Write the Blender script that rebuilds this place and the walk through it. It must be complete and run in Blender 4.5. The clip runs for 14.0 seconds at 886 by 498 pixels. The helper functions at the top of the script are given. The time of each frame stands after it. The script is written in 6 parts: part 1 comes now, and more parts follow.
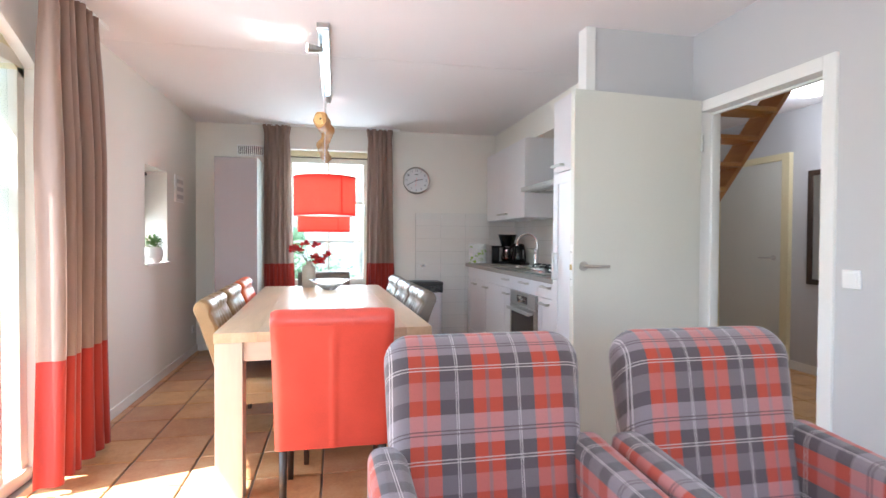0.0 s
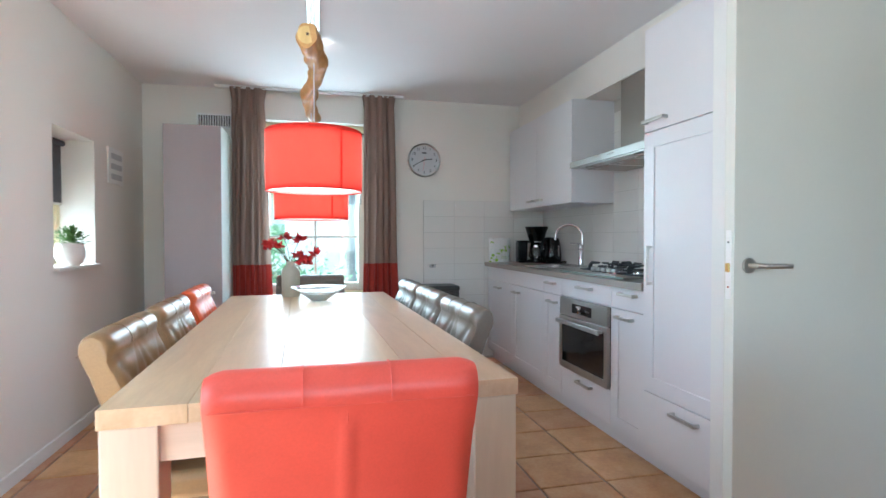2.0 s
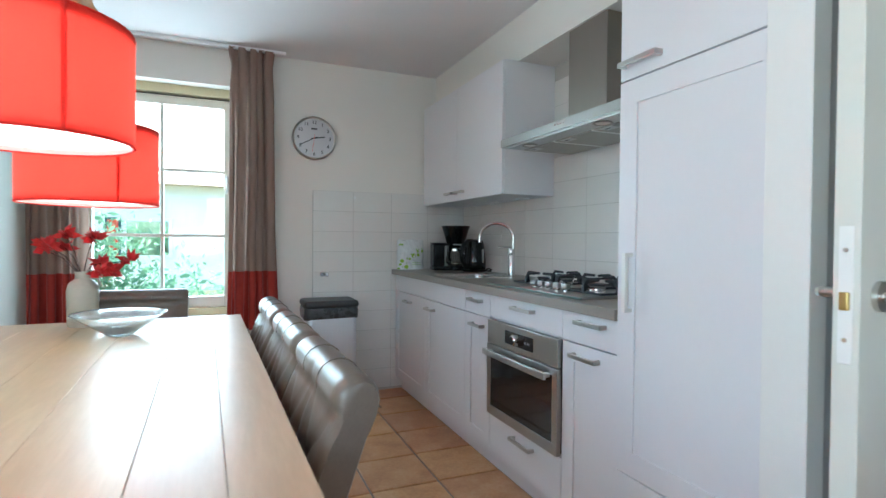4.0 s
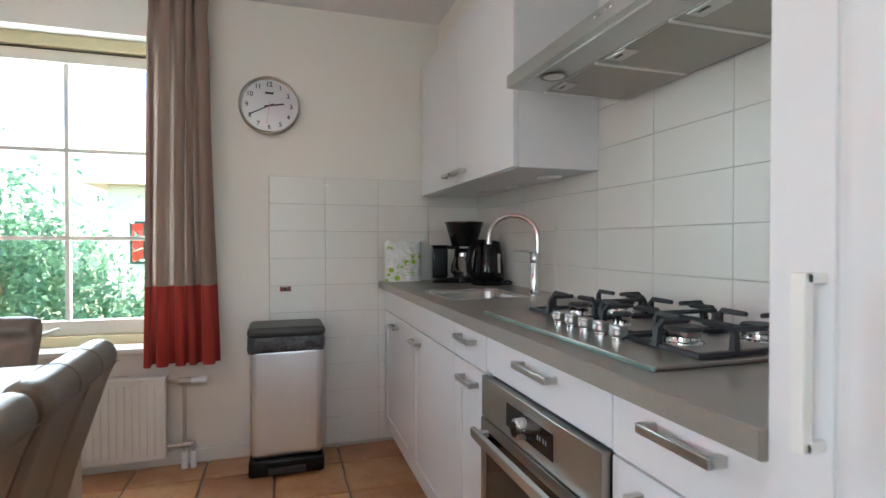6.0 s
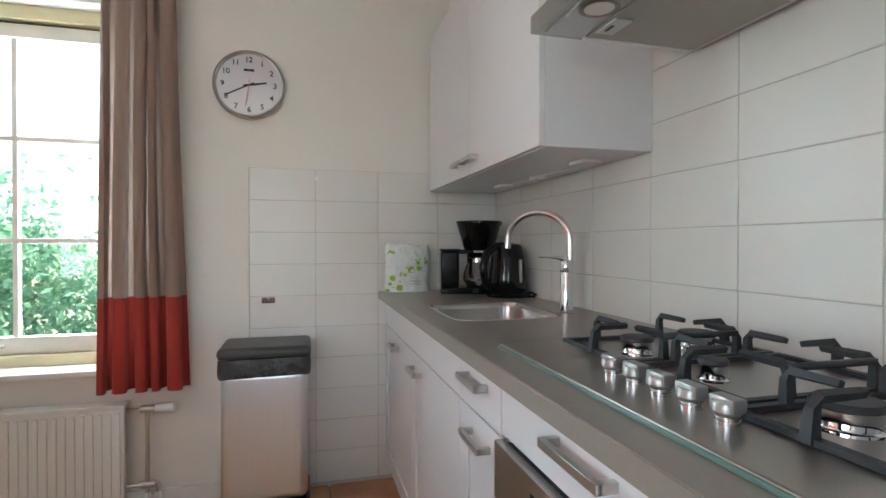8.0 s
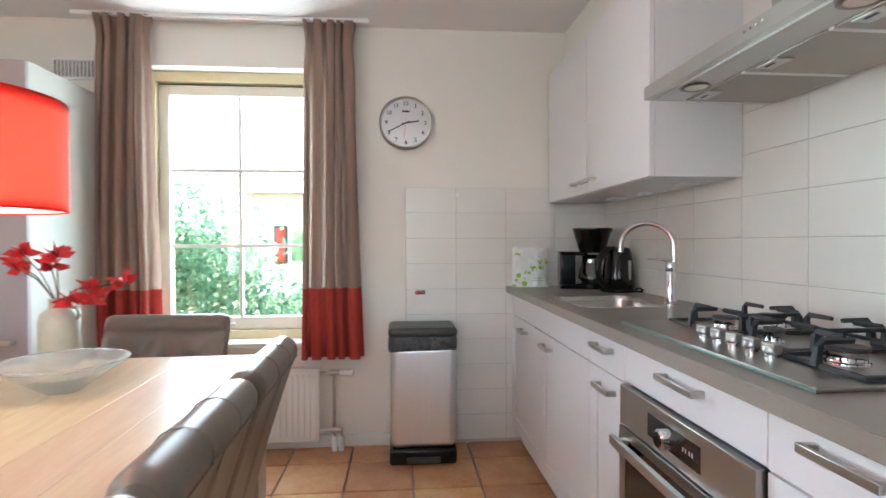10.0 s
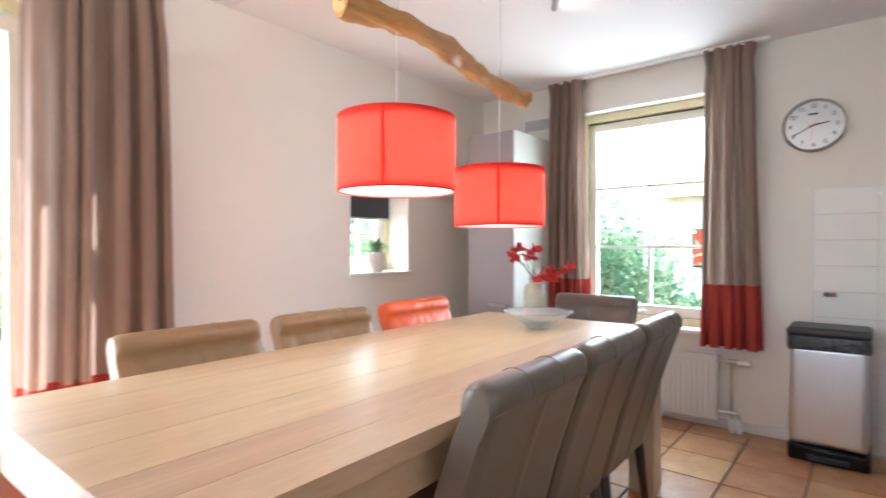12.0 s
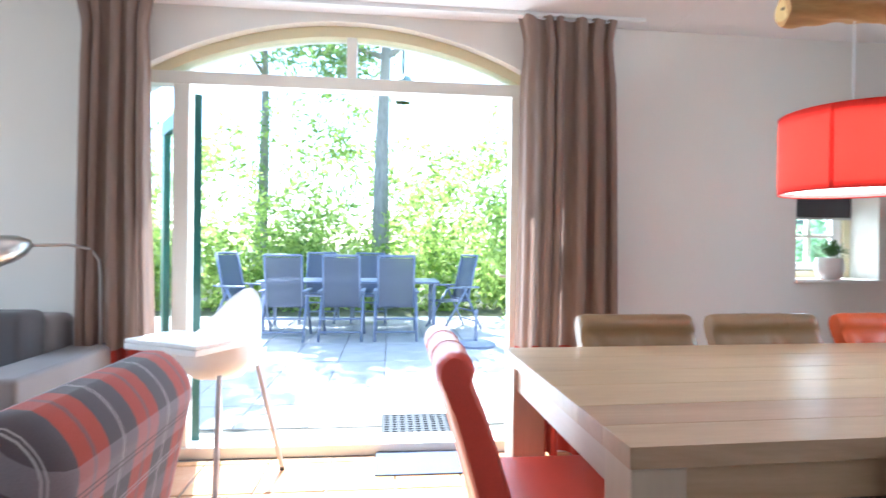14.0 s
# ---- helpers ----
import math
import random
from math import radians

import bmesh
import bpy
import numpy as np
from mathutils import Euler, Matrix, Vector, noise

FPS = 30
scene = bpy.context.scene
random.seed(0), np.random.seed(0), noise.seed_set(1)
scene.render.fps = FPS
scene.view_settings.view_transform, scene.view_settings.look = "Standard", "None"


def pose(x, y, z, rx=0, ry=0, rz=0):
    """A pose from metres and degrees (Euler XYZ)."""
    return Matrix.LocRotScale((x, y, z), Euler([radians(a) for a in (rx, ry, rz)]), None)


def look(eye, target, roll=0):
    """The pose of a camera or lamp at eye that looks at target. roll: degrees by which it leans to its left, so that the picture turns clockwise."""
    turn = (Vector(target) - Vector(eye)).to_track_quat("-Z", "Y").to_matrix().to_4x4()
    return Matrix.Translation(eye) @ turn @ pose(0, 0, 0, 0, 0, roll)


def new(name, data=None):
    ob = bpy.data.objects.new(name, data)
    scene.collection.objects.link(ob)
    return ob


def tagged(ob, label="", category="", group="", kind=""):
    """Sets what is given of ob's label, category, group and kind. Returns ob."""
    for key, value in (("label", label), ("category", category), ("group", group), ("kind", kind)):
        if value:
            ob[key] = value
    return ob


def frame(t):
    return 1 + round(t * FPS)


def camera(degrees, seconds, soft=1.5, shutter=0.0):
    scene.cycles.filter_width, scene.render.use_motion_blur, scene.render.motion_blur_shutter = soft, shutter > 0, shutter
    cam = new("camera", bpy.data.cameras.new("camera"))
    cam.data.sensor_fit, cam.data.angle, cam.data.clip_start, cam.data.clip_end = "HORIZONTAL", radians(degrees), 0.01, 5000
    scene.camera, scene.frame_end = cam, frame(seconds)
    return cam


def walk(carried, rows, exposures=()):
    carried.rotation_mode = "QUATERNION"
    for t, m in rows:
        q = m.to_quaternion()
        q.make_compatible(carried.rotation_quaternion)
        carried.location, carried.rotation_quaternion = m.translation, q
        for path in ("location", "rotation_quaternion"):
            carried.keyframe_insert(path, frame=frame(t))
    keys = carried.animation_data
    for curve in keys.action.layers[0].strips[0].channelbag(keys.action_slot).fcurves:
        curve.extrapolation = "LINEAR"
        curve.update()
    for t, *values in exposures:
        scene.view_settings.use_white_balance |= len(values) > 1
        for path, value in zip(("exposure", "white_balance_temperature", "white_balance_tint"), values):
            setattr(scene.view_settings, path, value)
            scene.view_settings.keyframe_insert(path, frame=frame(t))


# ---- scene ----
cam = camera(81.1, 14.0, 1.5, 0.35)
PATH = [
    (0, (0.038, 0.026, 1.216), (0.445, 1.984, 1.178), 0.3),
    (0.5, (0.024, 0.303, 1.211), (0.392, 2.268, 1.172), 0.3),
    (1, (-0.001, 0.641, 1.204), (0.365, 2.607, 1.165), 0.4),
    (1.5, (-0.034, 0.937, 1.2), (0.351, 2.899, 1.154), 0.2),
    (2, (-0.021, 1.221, 1.164), (0.451, 3.164, 1.123), -0.1),
    (2.5, (0.006, 1.465, 1.154), (0.554, 3.388, 1.117), -0.0),
    (3, (0.077, 1.721, 1.172), (0.728, 3.611, 1.132), 0.0),
    (3.5, (0.222, 1.932, 1.172), (0.972, 3.786, 1.135), 0.2),
    (3.7, (0.275, 2.014, 1.162), (1.057, 3.854, 1.129), 0.5),
    (6, (1.016, 3.032, 1.156), (1.613, 4.941, 1.132), -0.0),
    (6.5, (1.125, 3.239, 1.162), (1.691, 5.157, 1.137), -0.0),
    (7, (1.197, 3.406, 1.152), (1.727, 5.334, 1.13), 0.0),
    (7.2, (1.215, 3.467, 1.154), (1.74, 5.397, 1.135), 0.0),
    (9.3, (1.06, 3.256, 1.18), (1.486, 5.21, 1.153), -0.2),
    (9.5, (1.013, 3.178, 1.183), (1.366, 5.147, 1.153), -0.3),
    (10, (0.92, 2.943, 1.193), (1.086, 4.936, 1.17), -0.2),
    (10.5, (0.931, 2.74, 1.192), (0.853, 4.739, 1.174), -0.1),
    (11, (1.022, 2.527, 1.184), (0.566, 4.474, 1.172), -0.1),
    (11.5, (1.102, 2.339, 1.182), (0.258, 4.152, 1.178), -0.1),
    (12, (1.217, 2.245, 1.177), (-0.056, 3.788, 1.171), 0.0),
    (12.5, (1.344, 2.167, 1.193), (-0.248, 3.378, 1.184), 0.3),
    (13, (1.45, 2.115, 1.186), (-0.36, 2.967, 1.178), 0.5),
    (13.5, (1.499, 2.082, 1.185), (-0.432, 2.601, 1.172), 0.5),
    (14, (1.483, 2.054, 1.18), (-0.507, 2.252, 1.169), 0.7),
]
EXPOSURES = [
    (0, 2.77, 5800, 10), (1.0, 2.77, 5750, 10), (1.5, 2.73, 5550, 6), (2.0, 2.60, 5350, 2), (3.0, 2.55, 5260, -4), (3.5, 2.55, 5210, -3), (6.0, 2.68, 5900, 4), (7.0, 2.75, 5900, 4),
    (9.5, 2.96, 5900, 5), (10.5, 3.09, 6050, 9), (11.5, 3.01, 6050, 9), (12.5, 2.91, 5800, 9), (13.2, 2.75, 5650, 7), (14.0, 2.45, 5300, 6),
]
walk(cam, [(t, look(eye, target, roll)) for t, eye, target, roll in PATH], EXPOSURES)

# ---- light ----
SUN_DIR = Vector((0.52, 0.16, -0.9)).normalized()
world = bpy.data.worlds.new("sky")
scene.world = world
world.use_nodes = True
wn = world.node_tree
sky = wn.nodes.new("ShaderNodeTexSky")
sky.sky_type, sky.sun_disc = "NISHITA", False
sky.sun_elevation = math.asin(-SUN_DIR.z)
sky.sun_rotation = math.atan2(-SUN_DIR.x, -SUN_DIR.y)
wn.nodes["Background"].inputs["Strength"].default_value = 0.15
wn.links.new(sky.outputs[0], wn.nodes["Background"].inputs["Color"])
sun = new("sun", bpy.data.lights.new("sun", "SUN"))
sun.data.energy, sun.data.angle, sun.data.color = 5.0, radians(0.6), (1, 0.95, 0.88)
sun.matrix_world = look((0, 0, 20), Vector((0, 0, 20)) + SUN_DIR)


def window_light(name, m, w, h, power, color):
    la = bpy.data.lights.new(name, "AREA")
    la.shape, la.size, la.size_y, la.energy, la.color = "RECTANGLE", w, h, power, color
    ob = new(name, la)
    ob.matrix_world = m
    return ob


window_light("garden_door_skylight", look((-1.66, 1.83, 1.08), (1, 1.83, 0.95)), 1.75, 2.0, 7.5, (0.90, 0.96, 1.0))
window_light("kitchen_window_skylight", look((0.0, 6.32, 1.38), (0.0, 3.0, 1.0)), 0.95, 1.4, 7.0, (0.90, 0.97, 1.0))
window_light("small_window_skylight", look((-1.74, 4.83, 1.4), (1, 4.83, 1.2)), 0.45, 0.7, 1.3, (0.90, 0.97, 1.0))

# Fill light from the south, set in a window that is only assumed.
window_light("assumed_window_fill", look((0.4, -2.78, 1.42), (0.4, 0, 1.1)), 2.4, 1.3, 8.0, (0.90, 0.97, 1.0))

# ---- materials ----


def nodes_of(name):
    m = bpy.data.materials.new(name)
    m.use_nodes = True
    nt = m.node_tree
    return m, nt, nt.nodes["Principled BSDF"]


def ramp(nt, fac, stops):
    r = nt.nodes.new("ShaderNodeValToRGB")
    e = r.color_ramp.elements
    e[0].position, e[0].color = stops[0][0], (*stops[0][1], 1)
    e[1].position, e[1].color = stops[-1][0], (*stops[-1][1], 1)
    for p, c in stops[1:-1]:
        k = e.new(p)
        k.color = (*c, 1)
    nt.links.new(fac, r.inputs[0])
    return r.outputs[0]


def coords(nt, scale=(1, 1, 1), kind="Object"):
    tc, mp = nt.nodes.new("ShaderNodeTexCoord"), nt.nodes.new("ShaderNodeMapping")
    mp.inputs["Scale"].default_value = scale
    nt.links.new(tc.outputs[kind], mp.inputs[0])
    return mp.outputs[0]


def noise_tex(nt, vec, scale, detail=4, rough=0.55, dist=0.0):
    n = nt.nodes.new("ShaderNodeTexNoise")
    n.inputs["Scale"].default_value, n.inputs["Detail"].default_value = scale, detail
    n.inputs["Roughness"].default_value, n.inputs["Distortion"].default_value = rough, dist
    nt.links.new(vec, n.inputs["Vector"])
    return n.outputs["Fac"]


def mathn(nt, op, a, b=None, c=None):
    n = nt.nodes.new("ShaderNodeMath")
    n.operation = op
    for i, v in enumerate((a, b, c)):
        if v is None:
            continue
        if isinstance(v, (int, float)):
            n.inputs[i].default_value = v
        else:
            nt.links.new(v, n.inputs[i])
    return n.outputs[0]


def mixc(nt, fac, a, b, blend="MIX"):
    n = nt.nodes.new("ShaderNodeMix")
    n.data_type, n.blend_type = "RGBA", blend
    for i, v in ((0, fac), (6, a), (7, b)):
        if isinstance(v, (int, float)):
            n.inputs[i].default_value = v
        elif isinstance(v, tuple):
            n.inputs[i].default_value = (*v, 1)
        else:
            nt.links.new(v, n.inputs[i])
    return n.outputs[2]


def bump(nt, bsdf, height, strength, distance):
    b = nt.nodes.new("ShaderNodeBump")
    b.inputs["Strength"].default_value, b.inputs["Distance"].default_value = strength, distance
    nt.links.new(height, b.inputs["Height"])
    nt.links.new(b.outputs[0], bsdf.inputs["Normal"])


def surface(name, color, rough=0.5, metal=0.0, vary=0.08, big=1.5, fine=60, relief=0.15, depth=0.002, coat=0.0, stretch=(1, 1, 1), spec=0.5):
    """A plain material with broad and fine variation of colour, gloss and relief."""
    m, nt, b = nodes_of(name)
    v = coords(nt, stretch)
    n1, n2 = noise_tex(nt, v, big, 3), noise_tex(nt, v, fine, 5)
    f = mathn(nt, "ADD", mathn(nt, "MULTIPLY", n1, 0.6), mathn(nt, "MULTIPLY", n2, 0.4))
    lo, hi = tuple(c * (1 - vary) for c in color), tuple(min(1, c * (1 + vary)) for c in color)
    nt.links.new(ramp(nt, f, [(0.3, lo), (0.7, hi)]), b.inputs["Base Color"])
    nt.links.new(mathn(nt, "MULTIPLY_ADD", f, 0.16, rough - 0.08), b.inputs["Roughness"])
    b.inputs["Metallic"].default_value, b.inputs["Coat Weight"].default_value = metal, coat
    b.inputs["Specular IOR Level"].default_value = spec
    if relief:
        bump(nt, b, n2, relief, depth)
    return m


def per_piece(nt, color_socket, amount):
    oi = nt.nodes.new("ShaderNodeObjectInfo")
    hs = nt.nodes.new("ShaderNodeHueSaturation")
    nt.links.new(mathn(nt, "MULTIPLY_ADD", oi.outputs["Random"], amount * 2, 1 - amount), hs.inputs["Value"])
    nt.links.new(mathn(nt, "MULTIPLY_ADD", oi.outputs["Random"], 0.02, 0.49), hs.inputs["Hue"])
    nt.links.new(color_socket, hs.inputs["Color"])
    return hs.outputs[0]


def wood(name, light, dark, axis="y", rough=0.4, scale=1.0, amount=0.06, coat=0.0):
    m, nt, b = nodes_of(name)
    st = {"x": (0.12, 1, 1), "y": (1, 0.12, 1), "z": (1, 1, 0.1)}[axis]
    oi = nt.nodes.new("ShaderNodeObjectInfo")
    v0 = coords(nt, tuple(s * scale for s in st))
    add = nt.nodes.new("ShaderNodeVectorMath")
    add.operation = "ADD"
    nt.links.new(v0, add.inputs[0])
    nt.links.new(mathn(nt, "MULTIPLY", oi.outputs["Random"], 37.0), add.inputs[1])
    v = add.outputs[0]
    g1, g2 = noise_tex(nt, v, 9, 6, 0.6, 1.2), noise_tex(nt, v, 70, 4, 0.7)
    f = mathn(nt, "ADD", mathn(nt, "MULTIPLY", g1, 0.7), mathn(nt, "MULTIPLY", g2, 0.3))
    mid = tuple((a + c) / 2 for a, c in zip(light, dark))
    col = ramp(nt, f, [(0.28, dark), (0.5, mid), (0.68, light)])
    nt.links.new(per_piece(nt, col, amount), b.inputs["Base Color"])
    nt.links.new(mathn(nt, "MULTIPLY_ADD", f, 0.2, rough - 0.1), b.inputs["Roughness"])
    b.inputs["Coat Weight"].default_value, b.inputs["Coat Roughness"].default_value = coat, 0.2
    bump(nt, b, g2, 0.06, 0.0006)
    return m


def terracotta(name):
    m, nt, b = nodes_of(name)
    v = coords(nt, kind="Object")
    oi = nt.nodes.new("ShaderNodeObjectInfo")
    add = nt.nodes.new("ShaderNodeVectorMath")
    add.operation = "ADD"
    nt.links.new(v, add.inputs[0])
    nt.links.new(mathn(nt, "MULTIPLY", oi.outputs["Random"], 50.0), add.inputs[1])
    n1, n2 = noise_tex(nt, add.outputs[0], 6, 4), noise_tex(nt, add.outputs[0], 60, 5)
    f = mathn(nt, "ADD", mathn(nt, "MULTIPLY", n1, 0.7), mathn(nt, "MULTIPLY", n2, 0.3))
    col = ramp(nt, f, [(0.3, (0.42, 0.19, 0.08)), (0.5, (0.56, 0.29, 0.13)), (0.7, (0.64, 0.40, 0.22))])
    nt.links.new(per_piece(nt, col, 0.13), b.inputs["Base Color"])
    nt.links.new(mathn(nt, "MULTIPLY_ADD", n1, 0.25, 0.25), b.inputs["Roughness"])
    bump(nt, b, f, 0.25, 0.003)
    return m


def glass(name, tint=(1, 1, 1), rough=0.0, clear=1.0):
    m, nt, b = nodes_of(name)
    b.inputs["Base Color"].default_value = (*tint, 1)
    b.inputs["Transmission Weight"].default_value, b.inputs["Roughness"].default_value = clear, rough
    b.inputs["IOR"].default_value = 1.45
    return m


def pane_glass(name):
    """Thin window glass: clear, with a faint mirror."""
    m = bpy.data.materials.new(name)
    m.use_nodes = True
    nt = m.node_tree
    nt.nodes.clear()
    out, tr, gl, mx = (nt.nodes.new("ShaderNode" + k) for k in ("OutputMaterial", "BsdfTransparent", "BsdfGlossy", "MixShader"))
    tr.inputs[0].default_value = (0.97, 0.99, 0.98, 1)
    gl.inputs["Roughness"].default_value = 0.02
    mx.inputs[0].default_value = 0.05
    nt.links.new(tr.outputs[0], mx.inputs[1])
    nt.links.new(gl.outputs[0], mx.inputs[2])
    nt.links.new(mx.outputs[0], out.inputs[0])
    return m


def cloth(name, color, fine=420, vary=0.12, translucent=0.0):
    m, nt, b = nodes_of(name)
    v = coords(nt)
    w = nt.nodes.new("ShaderNodeTexNoise")
    n1, n2 = noise_tex(nt, v, 3, 3), noise_tex(nt, v, fine, 2)
    f = mathn(nt, "ADD", mathn(nt, "MULTIPLY", n1, 0.5), mathn(nt, "MULTIPLY", n2, 0.5))
    nt.nodes.remove(w)
    lo, hi = tuple(c * (1 - vary) for c in color), tuple(min(1, c * (1 + vary)) for c in color)
    col = ramp(nt, f, [(0.3, lo), (0.7, hi)])
    nt.links.new(col, b.inputs["Base Color"])
    b.inputs["Roughness"].default_value, b.inputs["Sheen Weight"].default_value = 0.9, 0.2
    b.inputs["Specular IOR Level"].default_value = 0.15
    bump(nt, b, n2, 0.3, 0.001)
    if translucent:
        tl, mx = nt.nodes.new("ShaderNodeBsdfTranslucent"), nt.nodes.new("ShaderNodeMixShader")
        nt.links.new(col, tl.inputs[0])
        mx.inputs[0].default_value = translucent
        nt.links.new(b.outputs[0], mx.inputs[1])
        nt.links.new(tl.outputs[0], mx.inputs[2])
        nt.links.new(mx.outputs[0], nt.nodes["Material Output"].inputs[0])
    return m


def plaid(name, uw, vw, u0=0.0, v0=0.0):
    """Woven tartan: bands across u and across v, from weights of the object's x, y, z."""
    m, nt, b = nodes_of(name)
    v = coords(nt)
    dots = []
    for w, off, period in ((uw, u0, 0.178), (vw, v0, 0.275)):
        d = nt.nodes.new("ShaderNodeVectorMath")
        d.operation = "DOT_PRODUCT"
        nt.links.new(v, d.inputs[0])
        d.inputs[1].default_value = w
        dots.append(mathn(nt, "FRACT", mathn(nt, "MULTIPLY_ADD", d.outputs["Value"], 1 / period, off)))
    red, grey, pale = (0.58, 0.085, 0.045), (0.135, 0.108, 0.115), (0.62, 0.54, 0.52)

    def bands(f, stops):
        r = nt.nodes.new("ShaderNodeValToRGB")
        r.color_ramp.interpolation = "CONSTANT"
        e = r.color_ramp.elements
        e[0].position, e[0].color = 0, (*stops[0][1], 1)
        e[1].position, e[1].color = stops[1][0], (*stops[1][1], 1)
        for p, c in stops[2:]:
            k = e.new(p)
            k.color = (*c, 1)
        nt.links.new(f, r.inputs[0])
        return r.outputs[0]

    w0, w1, w5 = (0, 0, 0), (1, 1, 1), (0.5, 0.5, 0.5)
    up = bands(dots[0], [(0, red), (0.2, (0.34, 0.13, 0.12)), (0.26, red), (0.47, grey), (0.715, pale), (0.73, grey), (0.75, pale), (0.765, grey)])
    light = bands(dots[1], [(0, w0), (0.30, w1), (0.62, w0), (0.78, w5), (0.98, w0)])
    dark = bands(dots[1], [(0, w0), (0.40, w1), (0.415, w0), (0.44, w1), (0.455, w0)])
    white = bands(dots[1], [(0, w0), (0.10, w1), (0.113, w0), (0.135, w1), (0.148, w0)])
    col = mixc(nt, 0.17, up, (0.08, 0.06, 0.065))
    col = mixc(nt, mathn(nt, "MULTIPLY", light, 0.30), col, (0.62, 0.52, 0.56))
    col = mixc(nt, mathn(nt, "MULTIPLY", dark, 0.75), col, (0.11, 0.07, 0.08))
    col = mixc(nt, mathn(nt, "MULTIPLY", white, 0.75), col, pale)
    n1, n2 = noise_tex(nt, v, 5, 3), noise_tex(nt, v, 500, 2)
    col = mixc(nt, 0.35, col, ramp(nt, n2, [(0.3, (0.55, 0.55, 0.55)), (0.7, (1, 1, 1))]), "MULTIPLY")
    nt.links.new(col, b.inputs["Base Color"])
    b.inputs["Roughness"].default_value, b.inputs["Sheen Weight"].default_value = 0.95, 0.35
    b.inputs["Specular IOR Level"].default_value = 0.1
    bump(nt, b, n2, 0.4, 0.001)
    return m


def emitter(name, color, strength):
    m, nt, b = nodes_of(name)
    b.inputs["Base Color"].default_value = (*color, 1)
    b.inputs["Emission Color"].default_value, b.inputs["Emission Strength"].default_value = (*color, 1), strength
    return m


M_WALL = surface("white_wall_paint", (0.80, 0.77, 0.712), 0.75, vary=0.02, fine=140, relief=0.25, depth=0.002, spec=0.3)
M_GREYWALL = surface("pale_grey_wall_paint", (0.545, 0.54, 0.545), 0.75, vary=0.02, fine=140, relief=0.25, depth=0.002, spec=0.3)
M_CEIL = surface("ceiling_paint", (0.82, 0.79, 0.79), 0.8, vary=0.015, fine=90, relief=0.15, depth=0.002, spec=0.2)
M_TRIM = surface("white_gloss_paint", (0.80, 0.79, 0.76), 0.3, vary=0.02, relief=0.03)
M_DOOR = surface("off_white_door_lacquer", (0.67, 0.665, 0.60), 0.35, vary=0.02, relief=0.04)
M_CREAM = surface("cream_window_paint", (0.74, 0.66, 0.42), 0.35, vary=0.04, relief=0.05)
M_CASE = surface("pale_cream_casement_paint", (0.80, 0.77, 0.68), 0.35, vary=0.03, relief=0.05)
M_GROUT = surface("grey_grout", (0.26, 0.24, 0.22), 0.85, vary=0.15, fine=90, relief=0.4)
M_TILE = terracotta("terracotta_tile")
M_WTILE = surface("white_glazed_tile", (0.76, 0.74, 0.70), 0.3, vary=0.02, big=4, fine=9, relief=0.05, depth=0.004, spec=0.4)
M_WGROUT = surface("wall_grout", (0.55, 0.53, 0.49), 0.85, vary=0.06)
M_KIT = surface("white_kitchen_foil", (0.76, 0.75, 0.765), 0.32, vary=0.015, relief=0.03)
M_TOP = surface("grey_brown_laminate_worktop", (0.27, 0.238, 0.208), 0.3, vary=0.1, big=5, fine=160, relief=0.015)
M_STEEL = surface("brushed_stainless_steel", (0.56, 0.55, 0.53), 0.3, metal=1.0, vary=0.025, fine=200, relief=0.008, stretch=(1, 0.05, 1))
M_STEELV = surface("brushed_steel_upright", (0.76, 0.79, 0.83), 0.34, metal=1.0, vary=0.04, fine=90, relief=0.015, stretch=(1, 1, 0.04))
M_CORAL = surface("coral_red_leather", (0.70, 0.088, 0.06), 0.36, vary=0.1, big=6, fine=190, relief=0.2, depth=0.0015, spec=0.5)
M_CHIM = surface("brown_grey_brushed_steel", (0.36, 0.33, 0.29), 0.36, metal=1.0, vary=0.04, fine=90, relief=0.015, stretch=(1, 1, 0.04))
M_CANOPY = surface("brushed_hood_steel", (0.46, 0.44, 0.41), 0.3, metal=1.0, vary=0.03, fine=200, relief=0.008, stretch=(1, 0.05, 1))
M_GRIP = surface("satin_grey_knob", (0.40, 0.39, 0.38), 0.34, metal=0.8, vary=0.04, relief=0.02)
M_HOB = surface("dark_brushed_hob_steel", (0.43, 0.40, 0.37), 0.36, metal=1.0, vary=0.03, fine=200, relief=0.008, stretch=(1, 0.05, 1))
M_BOWLSTEEL = surface("satin_bowl_steel", (0.46, 0.44, 0.42), 0.26, metal=1.0, vary=0.03, fine=120, relief=0.01)
M_CHROME = surface("polished_chrome", (0.72, 0.72, 0.73), 0.045, metal=1.0, vary=0.02, relief=0)
M_NICKEL = surface("satin_nickel", (0.55, 0.53, 0.50), 0.3, metal=1.0, vary=0.04, relief=0.03)
M_BLACK = surface("black_plastic", (0.006, 0.006, 0.006), 0.1, vary=0.2, relief=0.02, spec=0.35)
M_IRON = surface("cast_iron", (0.03, 0.032, 0.036), 0.5, vary=0.2, fine=220, relief=0.3)
M_BLACKGLASS = surface("black_oven_glass", (0.012, 0.011, 0.011), 0.05, vary=0.1, relief=0)
M_TABLE = wood("bleached_oak", (0.64, 0.47, 0.30), (0.46, 0.305, 0.175), "y", 0.36, amount=0.07, coat=0.15)
M_TABLEZ = wood("bleached_oak_upright", (0.66, 0.55, 0.42), (0.55, 0.44, 0.325), "z", 0.35, amount=0.04)
